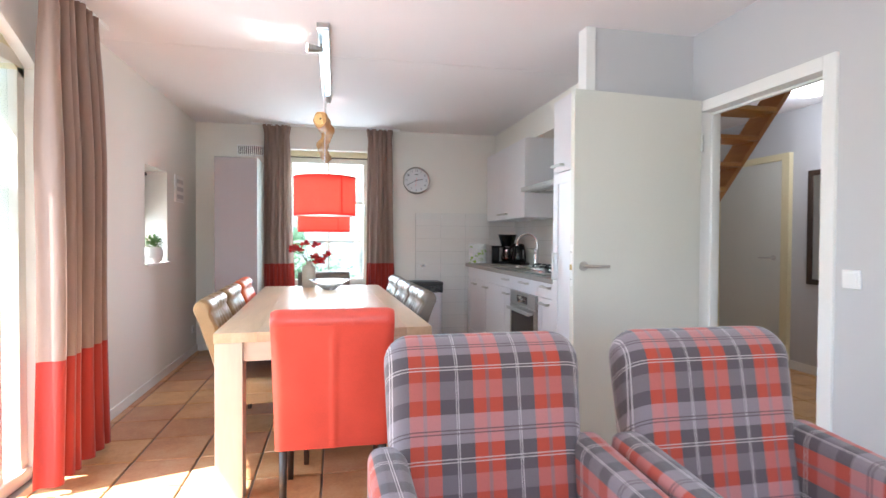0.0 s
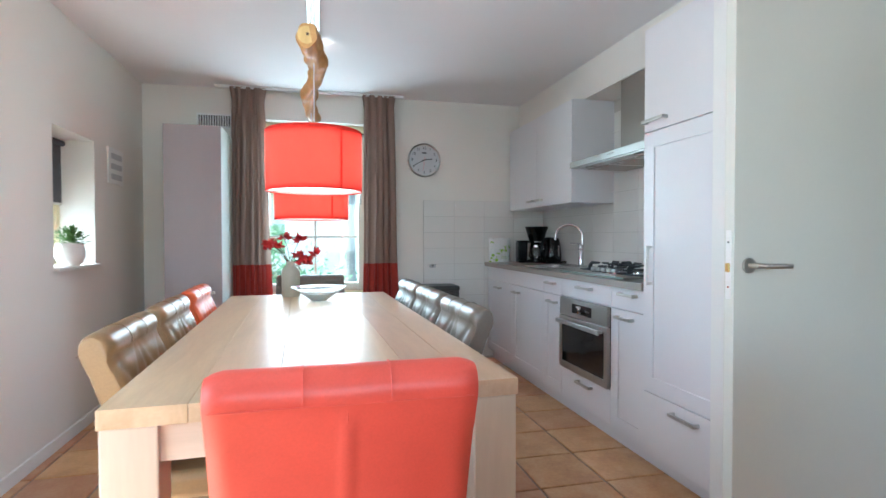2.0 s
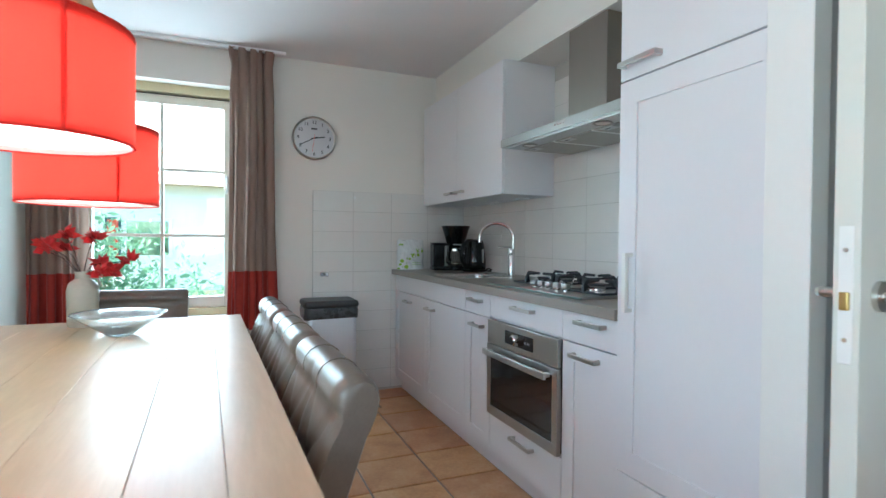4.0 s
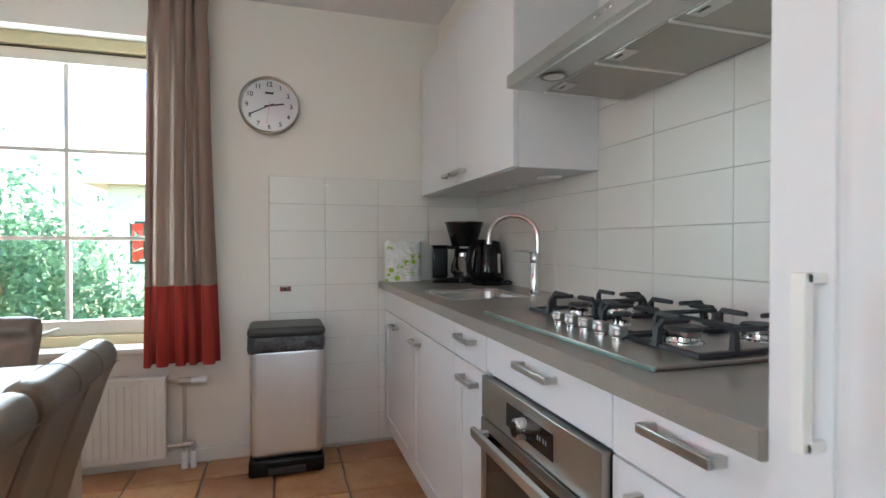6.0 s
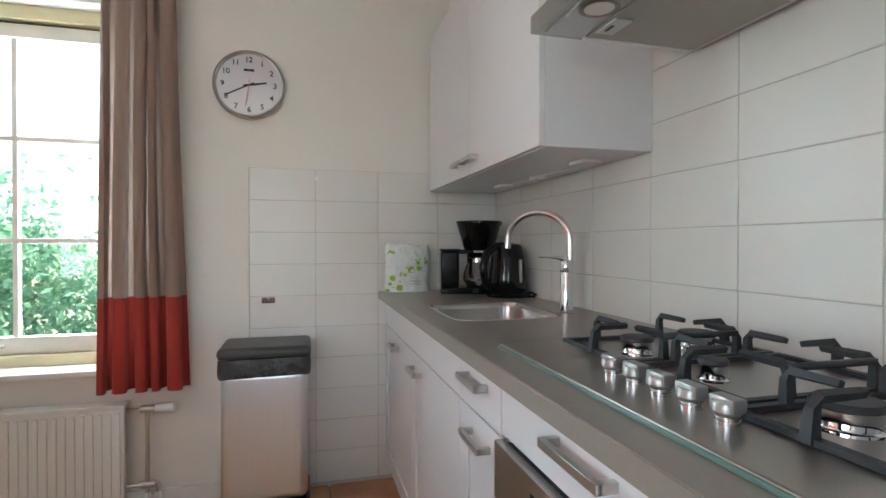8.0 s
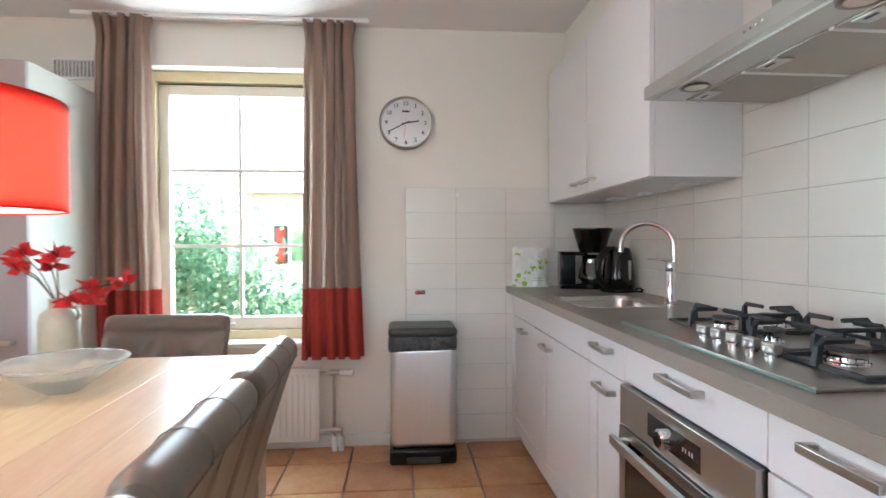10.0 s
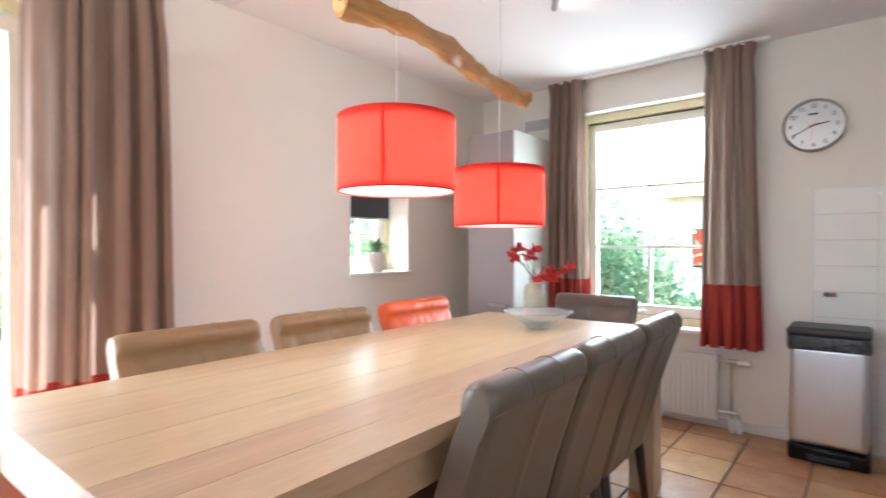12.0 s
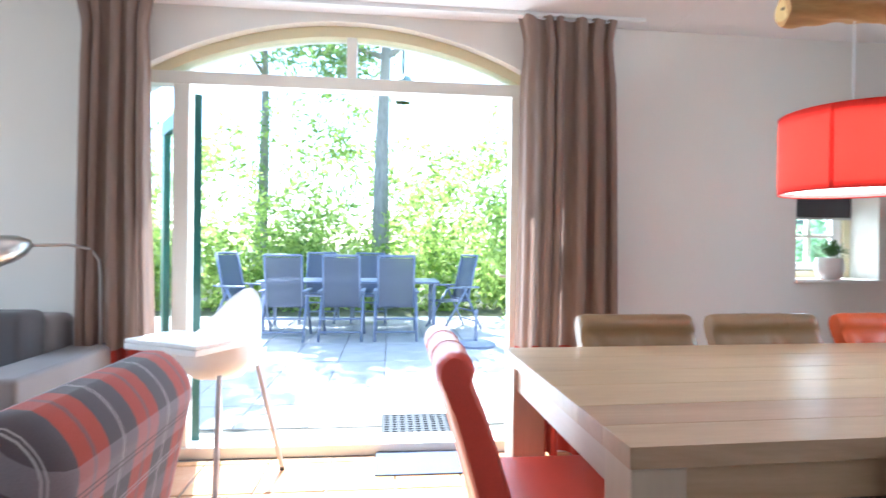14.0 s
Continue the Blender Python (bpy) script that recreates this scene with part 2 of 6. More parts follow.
M_TABLEX = wood("bleached_oak_crosswise", (0.66, 0.55, 0.42), (0.55, 0.44, 0.325), "x", 0.35, amount=0.04)
M_STAIR = wood("varnished_pine", (0.62, 0.32, 0.09), (0.46, 0.20, 0.05), "y", 0.3)
M_BRANCH = wood("stripped_branch", (0.72, 0.43, 0.14), (0.40, 0.20, 0.05), "y", 0.5, scale=1.4)
M_DARKWOOD = wood("dark_stained_wood", (0.07, 0.042, 0.03), (0.03, 0.018, 0.014), "z", 0.35)
M_TAUPE = surface("taupe_leather", (0.27, 0.168, 0.078), 0.3, vary=0.16, big=6, fine=190, relief=0.2, depth=0.0015, spec=0.6)
M_TAUPE2 = surface("greyish_taupe_leather", (0.15, 0.118, 0.092), 0.33, vary=0.16, big=6, fine=190, relief=0.2, depth=0.0015, spec=0.6)
M_ORANGE = surface("orange_leather", (0.72, 0.125, 0.03), 0.36, vary=0.1, big=6, fine=190, relief=0.2, depth=0.0015, spec=0.5)
M_CURTAIN = cloth("taupe_curtain_linen", (0.34, 0.24, 0.195), translucent=0.35)
M_CURTRED = cloth("red_curtain_linen", (0.37, 0.045, 0.034), translucent=0.12)
M_SHADE = cloth("red_lampshade_fabric", (0.80, 0.05, 0.035), fine=600, translucent=0.5)
M_SHADEIN = surface("white_shade_lining", (0.85, 0.82, 0.78), 0.7, vary=0.02)
M_LINING = cloth("thin_shade_lining", (0.85, 0.80, 0.76), fine=600, vary=0.03, translucent=0.6)
M_SPOTLIT = emitter("lit_spot_lens", (1.0, 0.9, 0.78), 12)
M_PANE = pane_glass("window_pane")
M_BOWL = glass("frosted_bowl_glass", (0.90, 0.95, 0.95), 0.16, 0.86)
M_JUG = glass("coffee_jug_glass", (0.75, 0.72, 0.70), 0.02)
M_GREYFRONT = surface("mauve_grey_lacquer", (0.34, 0.305, 0.315), 0.4, vary=0.03, relief=0.04)
M_RAD = surface("radiator_enamel", (0.80, 0.79, 0.77), 0.3, vary=0.02, relief=0.02)
M_DARKBLIND = cloth("charcoal_blind_fabric", (0.07, 0.068, 0.075))
M_CERAMIC = surface("matt_white_ceramic", (0.74, 0.71, 0.68), 0.5, vary=0.05, big=12, relief=0.1)
M_VASE = surface("grey_green_ceramic", (0.44, 0.43, 0.355), 0.4, vary=0.08, big=10, relief=0.1)
M_LEAF = surface("green_leaf", (0.11, 0.22, 0.055), 0.5, vary=0.3, big=30, relief=0.1)
M_PETAL = surface("red_petal", (0.55, 0.025, 0.03), 0.5, vary=0.3, big=30, relief=0.1)
M_TWIG = surface("brown_twig", (0.08, 0.04, 0.025), 0.7, vary=0.2)
M_BAG = surface("white_plastic_bag", (0.78, 0.80, 0.78), 0.25, vary=0.1, big=14, fine=40, relief=0.35, depth=0.004)
M_GREENPRINT = surface("lime_green_print", (0.30, 0.50, 0.03), 0.35, vary=0.05)
M_INK = surface("black_ink", (0.02, 0.02, 0.02), 0.5, vary=0.1, relief=0)
M_DIAL = surface("silver_clock_dial", (0.48, 0.47, 0.48), 0.32, metal=0.85, vary=0.03, relief=0)
M_REDINK = surface("red_second_hand_paint", (0.6, 0.06, 0.02), 0.4, vary=0.05, relief=0)
M_BINBAG = surface("black_bin_liner", (0.05, 0.05, 0.053), 0.28, vary=0.2, fine=30, relief=0.8, depth=0.01)
M_MIRROR = surface("mirror_silver", (0.85, 0.86, 0.86), 0.04, metal=1.0, vary=0.0, relief=0)
M_GREEN = surface("dark_green_door_paint", (0.012, 0.075, 0.06), 0.35, vary=0.1, relief=0.1)
M_GCHAIR = surface("blue_grey_powder_coat", (0.17, 0.20, 0.29), 0.4, vary=0.1, relief=0.1)
M_GMESH = surface("blue_grey_sling_weave", (0.12, 0.135, 0.19), 0.7, vary=0.15, fine=300, relief=0.4)
gm_nt = M_GMESH.node_tree
gm_tr, gm_mx = gm_nt.nodes.new("ShaderNodeBsdfTransparent"), gm_nt.nodes.new("ShaderNodeMixShader")
gm_mx.inputs[0].default_value = 0.3
gm_nt.links.new(gm_nt.nodes["Principled BSDF"].outputs[0], gm_mx.inputs[1])
gm_nt.links.new(gm_tr.outputs[0], gm_mx.inputs[2])
gm_nt.links.new(gm_mx.outputs[0], gm_nt.nodes["Material Output"].inputs[0])
M_PAVE = surface("grey_concrete_paver", (0.42, 0.41, 0.39), 0.85, vary=0.2, big=3, fine=80, relief=0.4, depth=0.004)
M_SAND = surface("paver_joint_sand", (0.16, 0.15, 0.12), 0.9, vary=0.2, fine=80, relief=0.4)
M_SOIL = surface("woodland_soil", (0.10, 0.10, 0.05), 0.95, vary=0.35, big=0.8, fine=20, relief=0.6, depth=0.03)
M_BARK = surface("rough_bark", (0.27, 0.26, 0.23), 0.9, vary=0.4, big=3, fine=24, relief=0.9, depth=0.03, stretch=(1, 1, 0.25))
M_RUBBER = surface("dark_rubber_mat", (0.03, 0.034, 0.04), 0.7, vary=0.2, fine=90, relief=0.4)
M_MAT = cloth("blue_grey_mat_pile", (0.09, 0.11, 0.16))
M_SOFA = cloth("grey_sofa_weave", (0.26, 0.24, 0.24))
M_SOFADK = cloth("dark_grey_cushion_weave", (0.12, 0.115, 0.12))
M_WHITEPL = surface("white_moulded_plastic", (0.82, 0.82, 0.81), 0.35, vary=0.02, relief=0.02)
P_FRONT = plaid("plaid_weave_front", (1, 0, 0), (0, 0.8, 1), 0.30, 0.1)
P_ARM = plaid("plaid_weave_arm", (1, 0, 0.9), (0, 1, 0), 0.1, 0.3)

# ---- mesh tools ----


def box(bm, x0, y0, z0, x1, y1, z1, bevel=0.0, seg=2):
    t = bmesh.new()
    bmesh.ops.create_cube(t, size=1)
    bmesh.ops.scale(t, vec=(x1 - x0, y1 - y0, z1 - z0), verts=t.verts)
    bmesh.ops.translate(t, vec=((x0 + x1) / 2, (y0 + y1) / 2, (z0 + z1) / 2), verts=t.verts)
    if bevel:
        bmesh.ops.bevel(t, geom=t.edges[:], offset=bevel, segments=seg, profile=0.5, affect="EDGES")
        t.normal_update()
        for f in t.faces:
            f.smooth = max(abs(c) for c in f.normal) < 0.999
    return merge(bm, t)


def merge(bm, t, m=None):
    if m is not None:
        bmesh.ops.transform(t, matrix=m, verts=t.verts)
    me = bpy.data.meshes.new("tmp")
    t.to_mesh(me)
    t.free()
    bm.from_mesh(me)
    bpy.data.meshes.remove(me)
    return bm


def boxes(*rows, bevel=0.0, seg=2):
    bm = bmesh.new()
    for r in rows:
        box(bm, *r, bevel=bevel, seg=seg)
    return bm


def tube(bm, pts, r, n=10, closed_ends=True):
    """A round bar along points; r is one radius or one for each point."""
    pts = [Vector(p) for p in pts]
    rs = r if isinstance(r, (list, tuple)) else [r] * len(pts)
    rings, side = [], None
    for i, p in enumerate(pts):
        d = (pts[min(i + 1, len(pts) - 1)] - pts[max(i - 1, 0)]).normalized()
        if side is None:
            side = d.orthogonal().normalized()
        side = (side - d * side.dot(d)).normalized()
        up = d.cross(side)
        rings.append([bm.verts.new(p + (side * math.cos(a) + up * math.sin(a)) * rs[i]) for a in (2 * math.pi * k / n for k in range(n))])
    for a, b in zip(rings, rings[1:]):
        for k in range(n):
            bm.faces.new((a[k], a[(k + 1) % n], b[(k + 1) % n], b[k])).smooth = True
    if closed_ends:
        bm.faces.new(rings[0][::-1])
        bm.faces.new(rings[-1])
    return bm


def lathe(bm, profile, n=32, at=(0, 0, 0)):
    rings = []
    for r, z in profile:
        rings.append([bm.verts.new((at[0] + r * math.cos(2 * math.pi * k / n), at[1] + r * math.sin(2 * math.pi * k / n), at[2] + z)) for k in range(n)])
    for a, b in zip(rings, rings[1:]):
        for k in range(n):
            bm.faces.new((a[k], a[(k + 1) % n], b[(k + 1) % n], b[k])).smooth = True
    if profile[0][0] > 0:
        bm.faces.new(rings[0][::-1])
    if profile[-1][0] > 0:
        bm.faces.new(rings[-1])
    return bm


def prism(bm, outline, axis, a, b):
    """Extrude an outline of 2D points along an axis ('x': points are y, z; 'y': x, z; 'z': x, y)."""
    def at(p, k):
        return {"x": (k, p[0], p[1]), "y": (p[0], k, p[1]), "z": (p[0], p[1], k)}[axis]
    lo, hi = [bm.verts.new(at(p, a)) for p in outline], [bm.verts.new(at(p, b)) for p in outline]
    n = len(outline)
    for k in range(n):
        bm.faces.new((lo[k], lo[(k + 1) % n], hi[(k + 1) % n], hi[k]))
    bm.faces.new(lo[::-1])
    bm.faces.new(hi)
    bmesh.ops.recalc_face_normals(bm, faces=bm.faces[:])
    return bm


def holed(axis, a0, a1, a2, a3, b0, b1, b2, b3, c0, c1):
    """A flat slab with a rectangular hole, in one piece, its thickness c0 to c1 along an axis."""
    bm = bmesh.new()
    av, bv = (a0, a1, a2, a3), (b0, b1, b2, b3)

    def at(i, j, c):
        return {"x": (c, av[i], bv[j]), "y": (av[i], c, bv[j]), "z": (av[i], bv[j], c)}[axis]
    v = [[[bm.verts.new(at(i, j, c)) for c in (c0, c1)] for j in range(4)] for i in range(4)]
    for i in range(3):
        for j in range(3):
            if (i, j) != (1, 1):
                for k in (0, 1):
                    bm.faces.new((v[i][j][k], v[i + 1][j][k], v[i + 1][j + 1][k], v[i][j + 1][k]))
    loops = [[(i, 0) for i in range(4)] + [(3, j) for j in range(1, 4)] + [(i, 3) for i in (2, 1, 0)] + [(0, j) for j in (2, 1)], [(1, 1), (2, 1), (2, 2), (1, 2)]]
    for lp in loops:
        for p, q in zip(lp, lp[1:] + lp[:1]):
            bm.faces.new((v[p[0]][p[1]][0], v[q[0]][q[1]][0], v[q[0]][q[1]][1], v[p[0]][p[1]][1]))
    return bm


def mesh_of(name, bm, material, angle=40):
    bmesh.ops.recalc_face_normals(bm, faces=bm.faces[:])
    me = bpy.data.meshes.new(name)
    bm.faces.ensure_lookup_table()
    flags = [f.smooth for f in bm.faces]
    bm.to_mesh(me)
    bm.free()
    me.materials.append(material)
    me.polygons.foreach_set("use_smooth", [True] * len(me.polygons))
    me.set_sharp_from_angle(angle=radians(angle))
    if any(flags):
        me.polygons.foreach_set("use_smooth", flags)
    return me


def part(name, bm, material, parent=None, label="", angle=40):
    """One mesh object, a part of parent; bm may be a mesh already made."""
    ob = new(name, bm if isinstance(bm, bpy.types.Mesh) else mesh_of(name, bm, material, angle))
    if parent is not None:
        ob.parent = parent
    if label:
        ob["label"] = label
    return ob


def thing(name, m, label, category, group=""):
    ob = new(name)
    ob.empty_display_size = 0.1
    ob.matrix_world = m
    return tagged(ob, label, category, group)


def built(name, bm, material, label="", category="", angle=40):
    """A piece of the setting."""
    return tagged(part(name, bm, material, None, "", angle), label, category, "", "structure")

# ---- the large structure ----
XL, XR, YF, YB, ZC = -1.43, 2.18, 6.02, -2.6, 2.46
AC, AR, AT = 1.81, 2.2, 2.415          # arch: middle, radius, crown


def arch_z(y, r=AR):
    return AT - AR + math.sqrt(r * r - (y - AC) ** 2)


built("floor", boxes((XL - 0.4, YB - 0.2, -0.2, 4.6, YF + 0.4, -0.012)), M_GROUT, "grey grouted screed under terracotta tiles", "floor")
built("ceiling", boxes((XL - 0.34, YB - 0.2, ZC, 4.6, YF + 0.34, ZC + 0.2)), M_CEIL, "smooth white painted ceiling", "ceiling")
built("ceiling_seam", boxes((XL, 3.66, ZC - 0.003, XR - 0.4, 3.674, ZC - 0.0005)), M_CEIL, "shallow filled joint in the white ceiling", "trim")

bm = boxes((XL - 0.32, YB - 0.2, -0.012, XL, 0.61, ZC), (XL - 0.32, 3.01, -0.012, XL, 4.495, ZC), (XL - 0.32, 4.495, -0.012, XL, 5.045, 1.0),
           (XL - 0.32, 4.495, 1.80, XL, 5.045, ZC), (XL - 0.32, 5.045, -0.012, XL, YF, ZC))
ys = [0.61 + 2.4 * k / 32 for k in range(33)]
prism(bm, [(y, arch_z(y)) for y in ys] + [(3.01, ZC), (0.61, ZC)], "x", XL - 0.32, XL)
built("wall_west", bm, M_WALL, "white plastered wall with an arched garden opening", "wall", 20)
WX0, WX1, WZ0, WZ1 = -0.565, 0.48, 0.625, 2.21
built("wall_north", boxes((XL - 0.32, YF, -0.012, WX0, YF + 0.32, ZC), (WX1, YF, -0.012, 4.6, YF + 0.32, ZC), (WX0, YF, -0.012, WX1, YF + 0.32, WZ0), (WX0, YF, WZ1, WX1, YF + 0.32, ZC)),
      M_WALL, "white plastered wall with a garden window", "wall")
built("wall_east_kitchen", boxes((XR, 2.925, -0.012, XR + 0.1, YF, ZC)), M_WALL, "white wall behind the kitchen units", "wall")
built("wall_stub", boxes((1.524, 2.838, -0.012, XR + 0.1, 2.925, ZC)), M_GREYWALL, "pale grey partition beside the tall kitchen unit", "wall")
built("trim_stub_end", boxes((1.466, 2.826, 0, 1.524, 2.928, ZC), bevel=0.003), M_TRIM, "white painted board on the partition end", "trim")
DY0, DY1, DZ = 1.942, 2.752, 1.992
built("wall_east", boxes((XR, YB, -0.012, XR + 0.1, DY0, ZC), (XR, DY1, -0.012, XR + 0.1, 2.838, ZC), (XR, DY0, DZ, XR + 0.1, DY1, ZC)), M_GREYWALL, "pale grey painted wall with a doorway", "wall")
built("wall_south", boxes((XL - 0.32, YB - 0.2, -0.012, -0.9, YB, ZC), (1.7, YB - 0.2, -0.012, 4.6, YB, ZC), (-0.9, YB - 0.2, -0.012, 1.7, YB, 0.7), (-0.9, YB - 0.2, 2.15, 1.7, YB, ZC)), M_WALL, "plain white wall behind the sitting area", "wall")
# Unseen window, added because the armchair fronts are lit from the south.
sw = built("assumed_window", boxes((-0.9, YB - 0.14, 0.7, -0.83, YB - 0.06, 2.15), (1.63, YB - 0.14, 0.7, 1.7, YB - 0.06, 2.15), (-0.83, YB - 0.14, 2.08, 1.63, YB - 0.06, 2.15), (-0.83, YB - 0.14, 0.7, 1.63, YB - 0.06, 0.77), (0.37, YB - 0.14, 0.77, 0.43, YB - 0.06, 2.08), bevel=0.004), M_CASE, "unseen wide cream window assumed behind the sitting area", "window")
built("bulkhead", boxes((1.92, 2.926, 2.2, XR, YF, ZC)), M_WALL, "white boxed-in bulkhead above the kitchen units", "wall")
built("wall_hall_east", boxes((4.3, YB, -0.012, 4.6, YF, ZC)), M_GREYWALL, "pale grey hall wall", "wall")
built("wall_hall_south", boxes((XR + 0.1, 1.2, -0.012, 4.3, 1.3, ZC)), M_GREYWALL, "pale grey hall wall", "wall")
built("baseboard_west", boxes((XL, 3.01, 0, XL + 0.014, YF, 0.07), (XL, YB, 0, XL + 0.014, 0.61, 0.07), bevel=0.003), M_TRIM, "white painted skirting board", "baseboard")
built("baseboard_north", boxes((XL + 0.014, YF - 0.014, 0, 0.97, YF, 0.07), bevel=0.003), M_TRIM, "white painted skirting board", "baseboard")
built("baseboard_hall", boxes((4.286, 1.3, 0, 4.3, YF, 0.08), bevel=0.003), M_TRIM, "white painted skirting board", "baseboard")
built("baseboard_east", boxes((XR - 0.014, YB, 0, XR, DY0 - 0.07, 0.07), bevel=0.003), M_TRIM, "white painted skirting board", "baseboard")

# doorway lining and the open door
dl = built("door_frame", boxes((XR - 0.018, DY0 - 0.05, 0, XR + 0.118, DY0 + 0.015, DZ + 0.05), (XR - 0.018, DY1 - 0.015, 0, XR + 0.118, DY1 + 0.05, DZ + 0.05),
                               (XR - 0.018, DY0 + 0.015, DZ - 0.015, XR + 0.118, DY1 - 0.015, DZ + 0.05), bevel=0.004), M_TRIM, "white painted door frame", "door frame")
part("door_stop", boxes((XR + 0.05, DY0 + 0.015, 0, XR + 0.075, DY0 + 0.03, DZ - 0.015), (XR + 0.05, DY1 - 0.03, 0, XR + 0.075, DY1 - 0.015, DZ - 0.015),
                        (XR + 0.05, DY0 + 0.015, DZ - 0.03, XR + 0.075, DY1 - 0.015, DZ - 0.016), bevel=0.002), M_TRIM, dl)


def lever(parent, side, x, z, mat):
    """A lever handle on a round rose; side is +1 or -1 along y."""
    t = 0.02
    b = bmesh.new()
    tube(b, [(x, side * t, z), (x, side * (t + 0.009), z)], 0.026, 20)
    ob = part("rose", b, mat, parent, "satin nickel rose")
    b = bmesh.new()
    tube(b, [(x, side * (t + 0.009), z), (x, side * (t + 0.045), z), (x + 0.012, side * (t + 0.055), z), (x + 0.13, side * (t + 0.053), z - 0.002)], 0.009, 12)
    part("lever", b, mat, parent, "satin nickel lever")


def door_leaf(name, m, w, h, label):
    d = thing(name, m, label, "door")
    d["kind"] = "structure"
    leaf = part("leaf", boxes((0, -0.02, 0.012, w, 0.02, h), bevel=0.002), M_DOOR, d)
    lever(d, 1, 0.06, 1.072, M_NICKEL)
    lever(d, -1, 0.06, 1.072, M_NICKEL)
    part("lock_plate", boxes((-0.0025, -0.011, 0.96, 0.0, 0.011, 1.19), bevel=0.001), M_TRIM, d, "white painted lock plate on the edge")
    part("latch", boxes((-0.01, -0.007, 1.05, -0.0015, 0.007, 1.08), bevel=0.002), surface("brass_latch", (0.55, 0.40, 0.15), 0.3, metal=1), d, "brass latch bolt")
    for z in (1.15, 1.0):
        b = bmesh.new()
        tube(b, [(-0.004, 0, z), (-0.002, 0, z)], 0.004, 8)
        part("screw", b, M_CHROME, d)
    for z in (0.25, h - 0.25):
        b = bmesh.new()
        tube(b, [(w + 0.004, -0.022, z - 0.05), (w + 0.004, -0.022, z + 0.05)], 0.008, 10)
        part("hinge", b, M_NICKEL, d)
    return d


ang = math.degrees(math.atan2(2.745 - 2.672, 2.17 - 1.312))
door_leaf("door_1", pose(1.312, 2.672, 0, 0, 0, ang), 0.845, 2.04, "off-white flush door standing open against the partition")

# window in the north wall
win = built("window_1", boxes((WX0, YF + 0.10, WZ0, WX0 + 0.06, YF + 0.2, WZ1), (WX1 - 0.06, YF + 0.10, WZ0, WX1, YF + 0.2, WZ1), (WX0 + 0.06, YF + 0.10, WZ1 - 0.06, WX1 - 0.06, YF + 0.2, WZ1),
                              (WX0 + 0.06, YF + 0.10, WZ0, WX1 - 0.06, YF + 0.2, WZ0 + 0.05), bevel=0.004), M_CREAM, "cream painted garden window with small panes", "window")
gx0, gx1, gz0, gz1 = -0.44, 0.355, 0.752, 2.077
cy0, cy1 = YF + 0.13, YF + 0.185
part("casement", boxes((WX0 + 0.062, cy0, WZ0 + 0.052, gx0, cy1, WZ1 - 0.072), (gx1, cy0, WZ0 + 0.052, WX1 - 0.062, cy1, WZ1 - 0.072), (gx0, cy0, gz1, gx1, cy1, WZ1 - 0.072), (gx0, cy0, WZ0 + 0.052, gx1, cy1, gz0), bevel=0.004), M_CASE, win, "pale cream casement")
for z in (1.18, 1.632):
    part("glazing_bar", boxes((gx0, cy0 + 0.01, z - 0.011, gx1, cy1 - 0.01, z + 0.011), bevel=0.003), M_CASE, win)
part("glazing_bar", boxes((-0.0485, cy0 + 0.012, gz0, -0.0265, cy1 - 0.012, gz1), bevel=0.003), M_CASE, win)
for i in range(2):
    for j in range(3):
        x0, z0, z1 = gx0 + i * 0.3975, (gz0, 1.18, 1.632)[j], (1.18, 1.632, gz1)[j]
        p = part("pane", boxes((x0, cy0 + 0.026, z0, x0 + 0.3975, cy0 + 0.03, z1)), M_PANE, win)
        p.visible_shadow = False
part("seal", boxes((WX0 + 0.06, cy0 + 0.03, WZ1 - 0.073, WX1 - 0.06, cy1 - 0.01, WZ1 - 0.0595)), M_INK, win, "dark rubber seal")
b = tube(bmesh.new(), [(-0.26, cy0 - 0.02, 0.702), (-0.12, cy0 - 0.045, 0.70), (-0.05, cy0 - 0.055, 0.722)], 0.007, 8)
part("stay", b, M_NICKEL, win, "metal casement stay")
b = boxes((gx1 + 0.01, cy0 - 0.03, 1.55, gx1 + 0.03, cy0, 1.6), (gx1 + 0.012, cy0 - 0.045, 1.48, gx1 + 0.028, cy0 - 0.03, 1.6), bevel=0.004)
part("window_handle", b, M_NICKEL, win)
part("window_sill", boxes((WX0 - 0.06, YF - 0.05, WZ0 - 0.028, WX1 + 0.06, YF + 0.11, WZ0 - 0.001), bevel=0.006), M_TRIM, win, "white stone sill")

# arched garden door frame
FX0, FX1 = XL - 0.14, XL - 0.06
gd = built("door_2", boxes((FX0, 0.61, 0, FX1, 0.67, 2.055), (FX0, 2.95, 0, FX1, 3.01, 2.055), (FX0, 0.855, 0.05, FX1, 0.94, 2.055), (FX0, 2.742, 0.05, FX1, 2.81, 2.055), bevel=0.004), M_CASE, "cream arched garden door frame, doors open", "door")
part("transom", boxes((FX0 - 0.002, 0.61, 2.055, FX1 + 0.002, 3.01, 2.125), bevel=0.004), M_CASE, gd)
part("threshold", boxes((FX0 - 0.02, 0.61, -0.01, FX1 + 0.02, 3.01, 0.055), bevel=0.006), M_CASE, gd, "pale wooden threshold")
b = bmesh.new()
prism(b, [(y, arch_z(y) - 0.001) for y in ys] + [(y, arch_z(y) - 0.06) for y in ys[::-1]], "x", FX0, FX1)
part("arch_frame", b, M_CREAM, gd, "cream arched head", 20)
part("arch_mullion", boxes((FX0 + 0.004, 1.79, 2.125, FX1 - 0.004, 1.847, AT - 0.055), bevel=0.003), M_CASE, gd)
b = bmesh.new()
yy = [0.88 + 1.86 * k / 24 for k in range(25)]
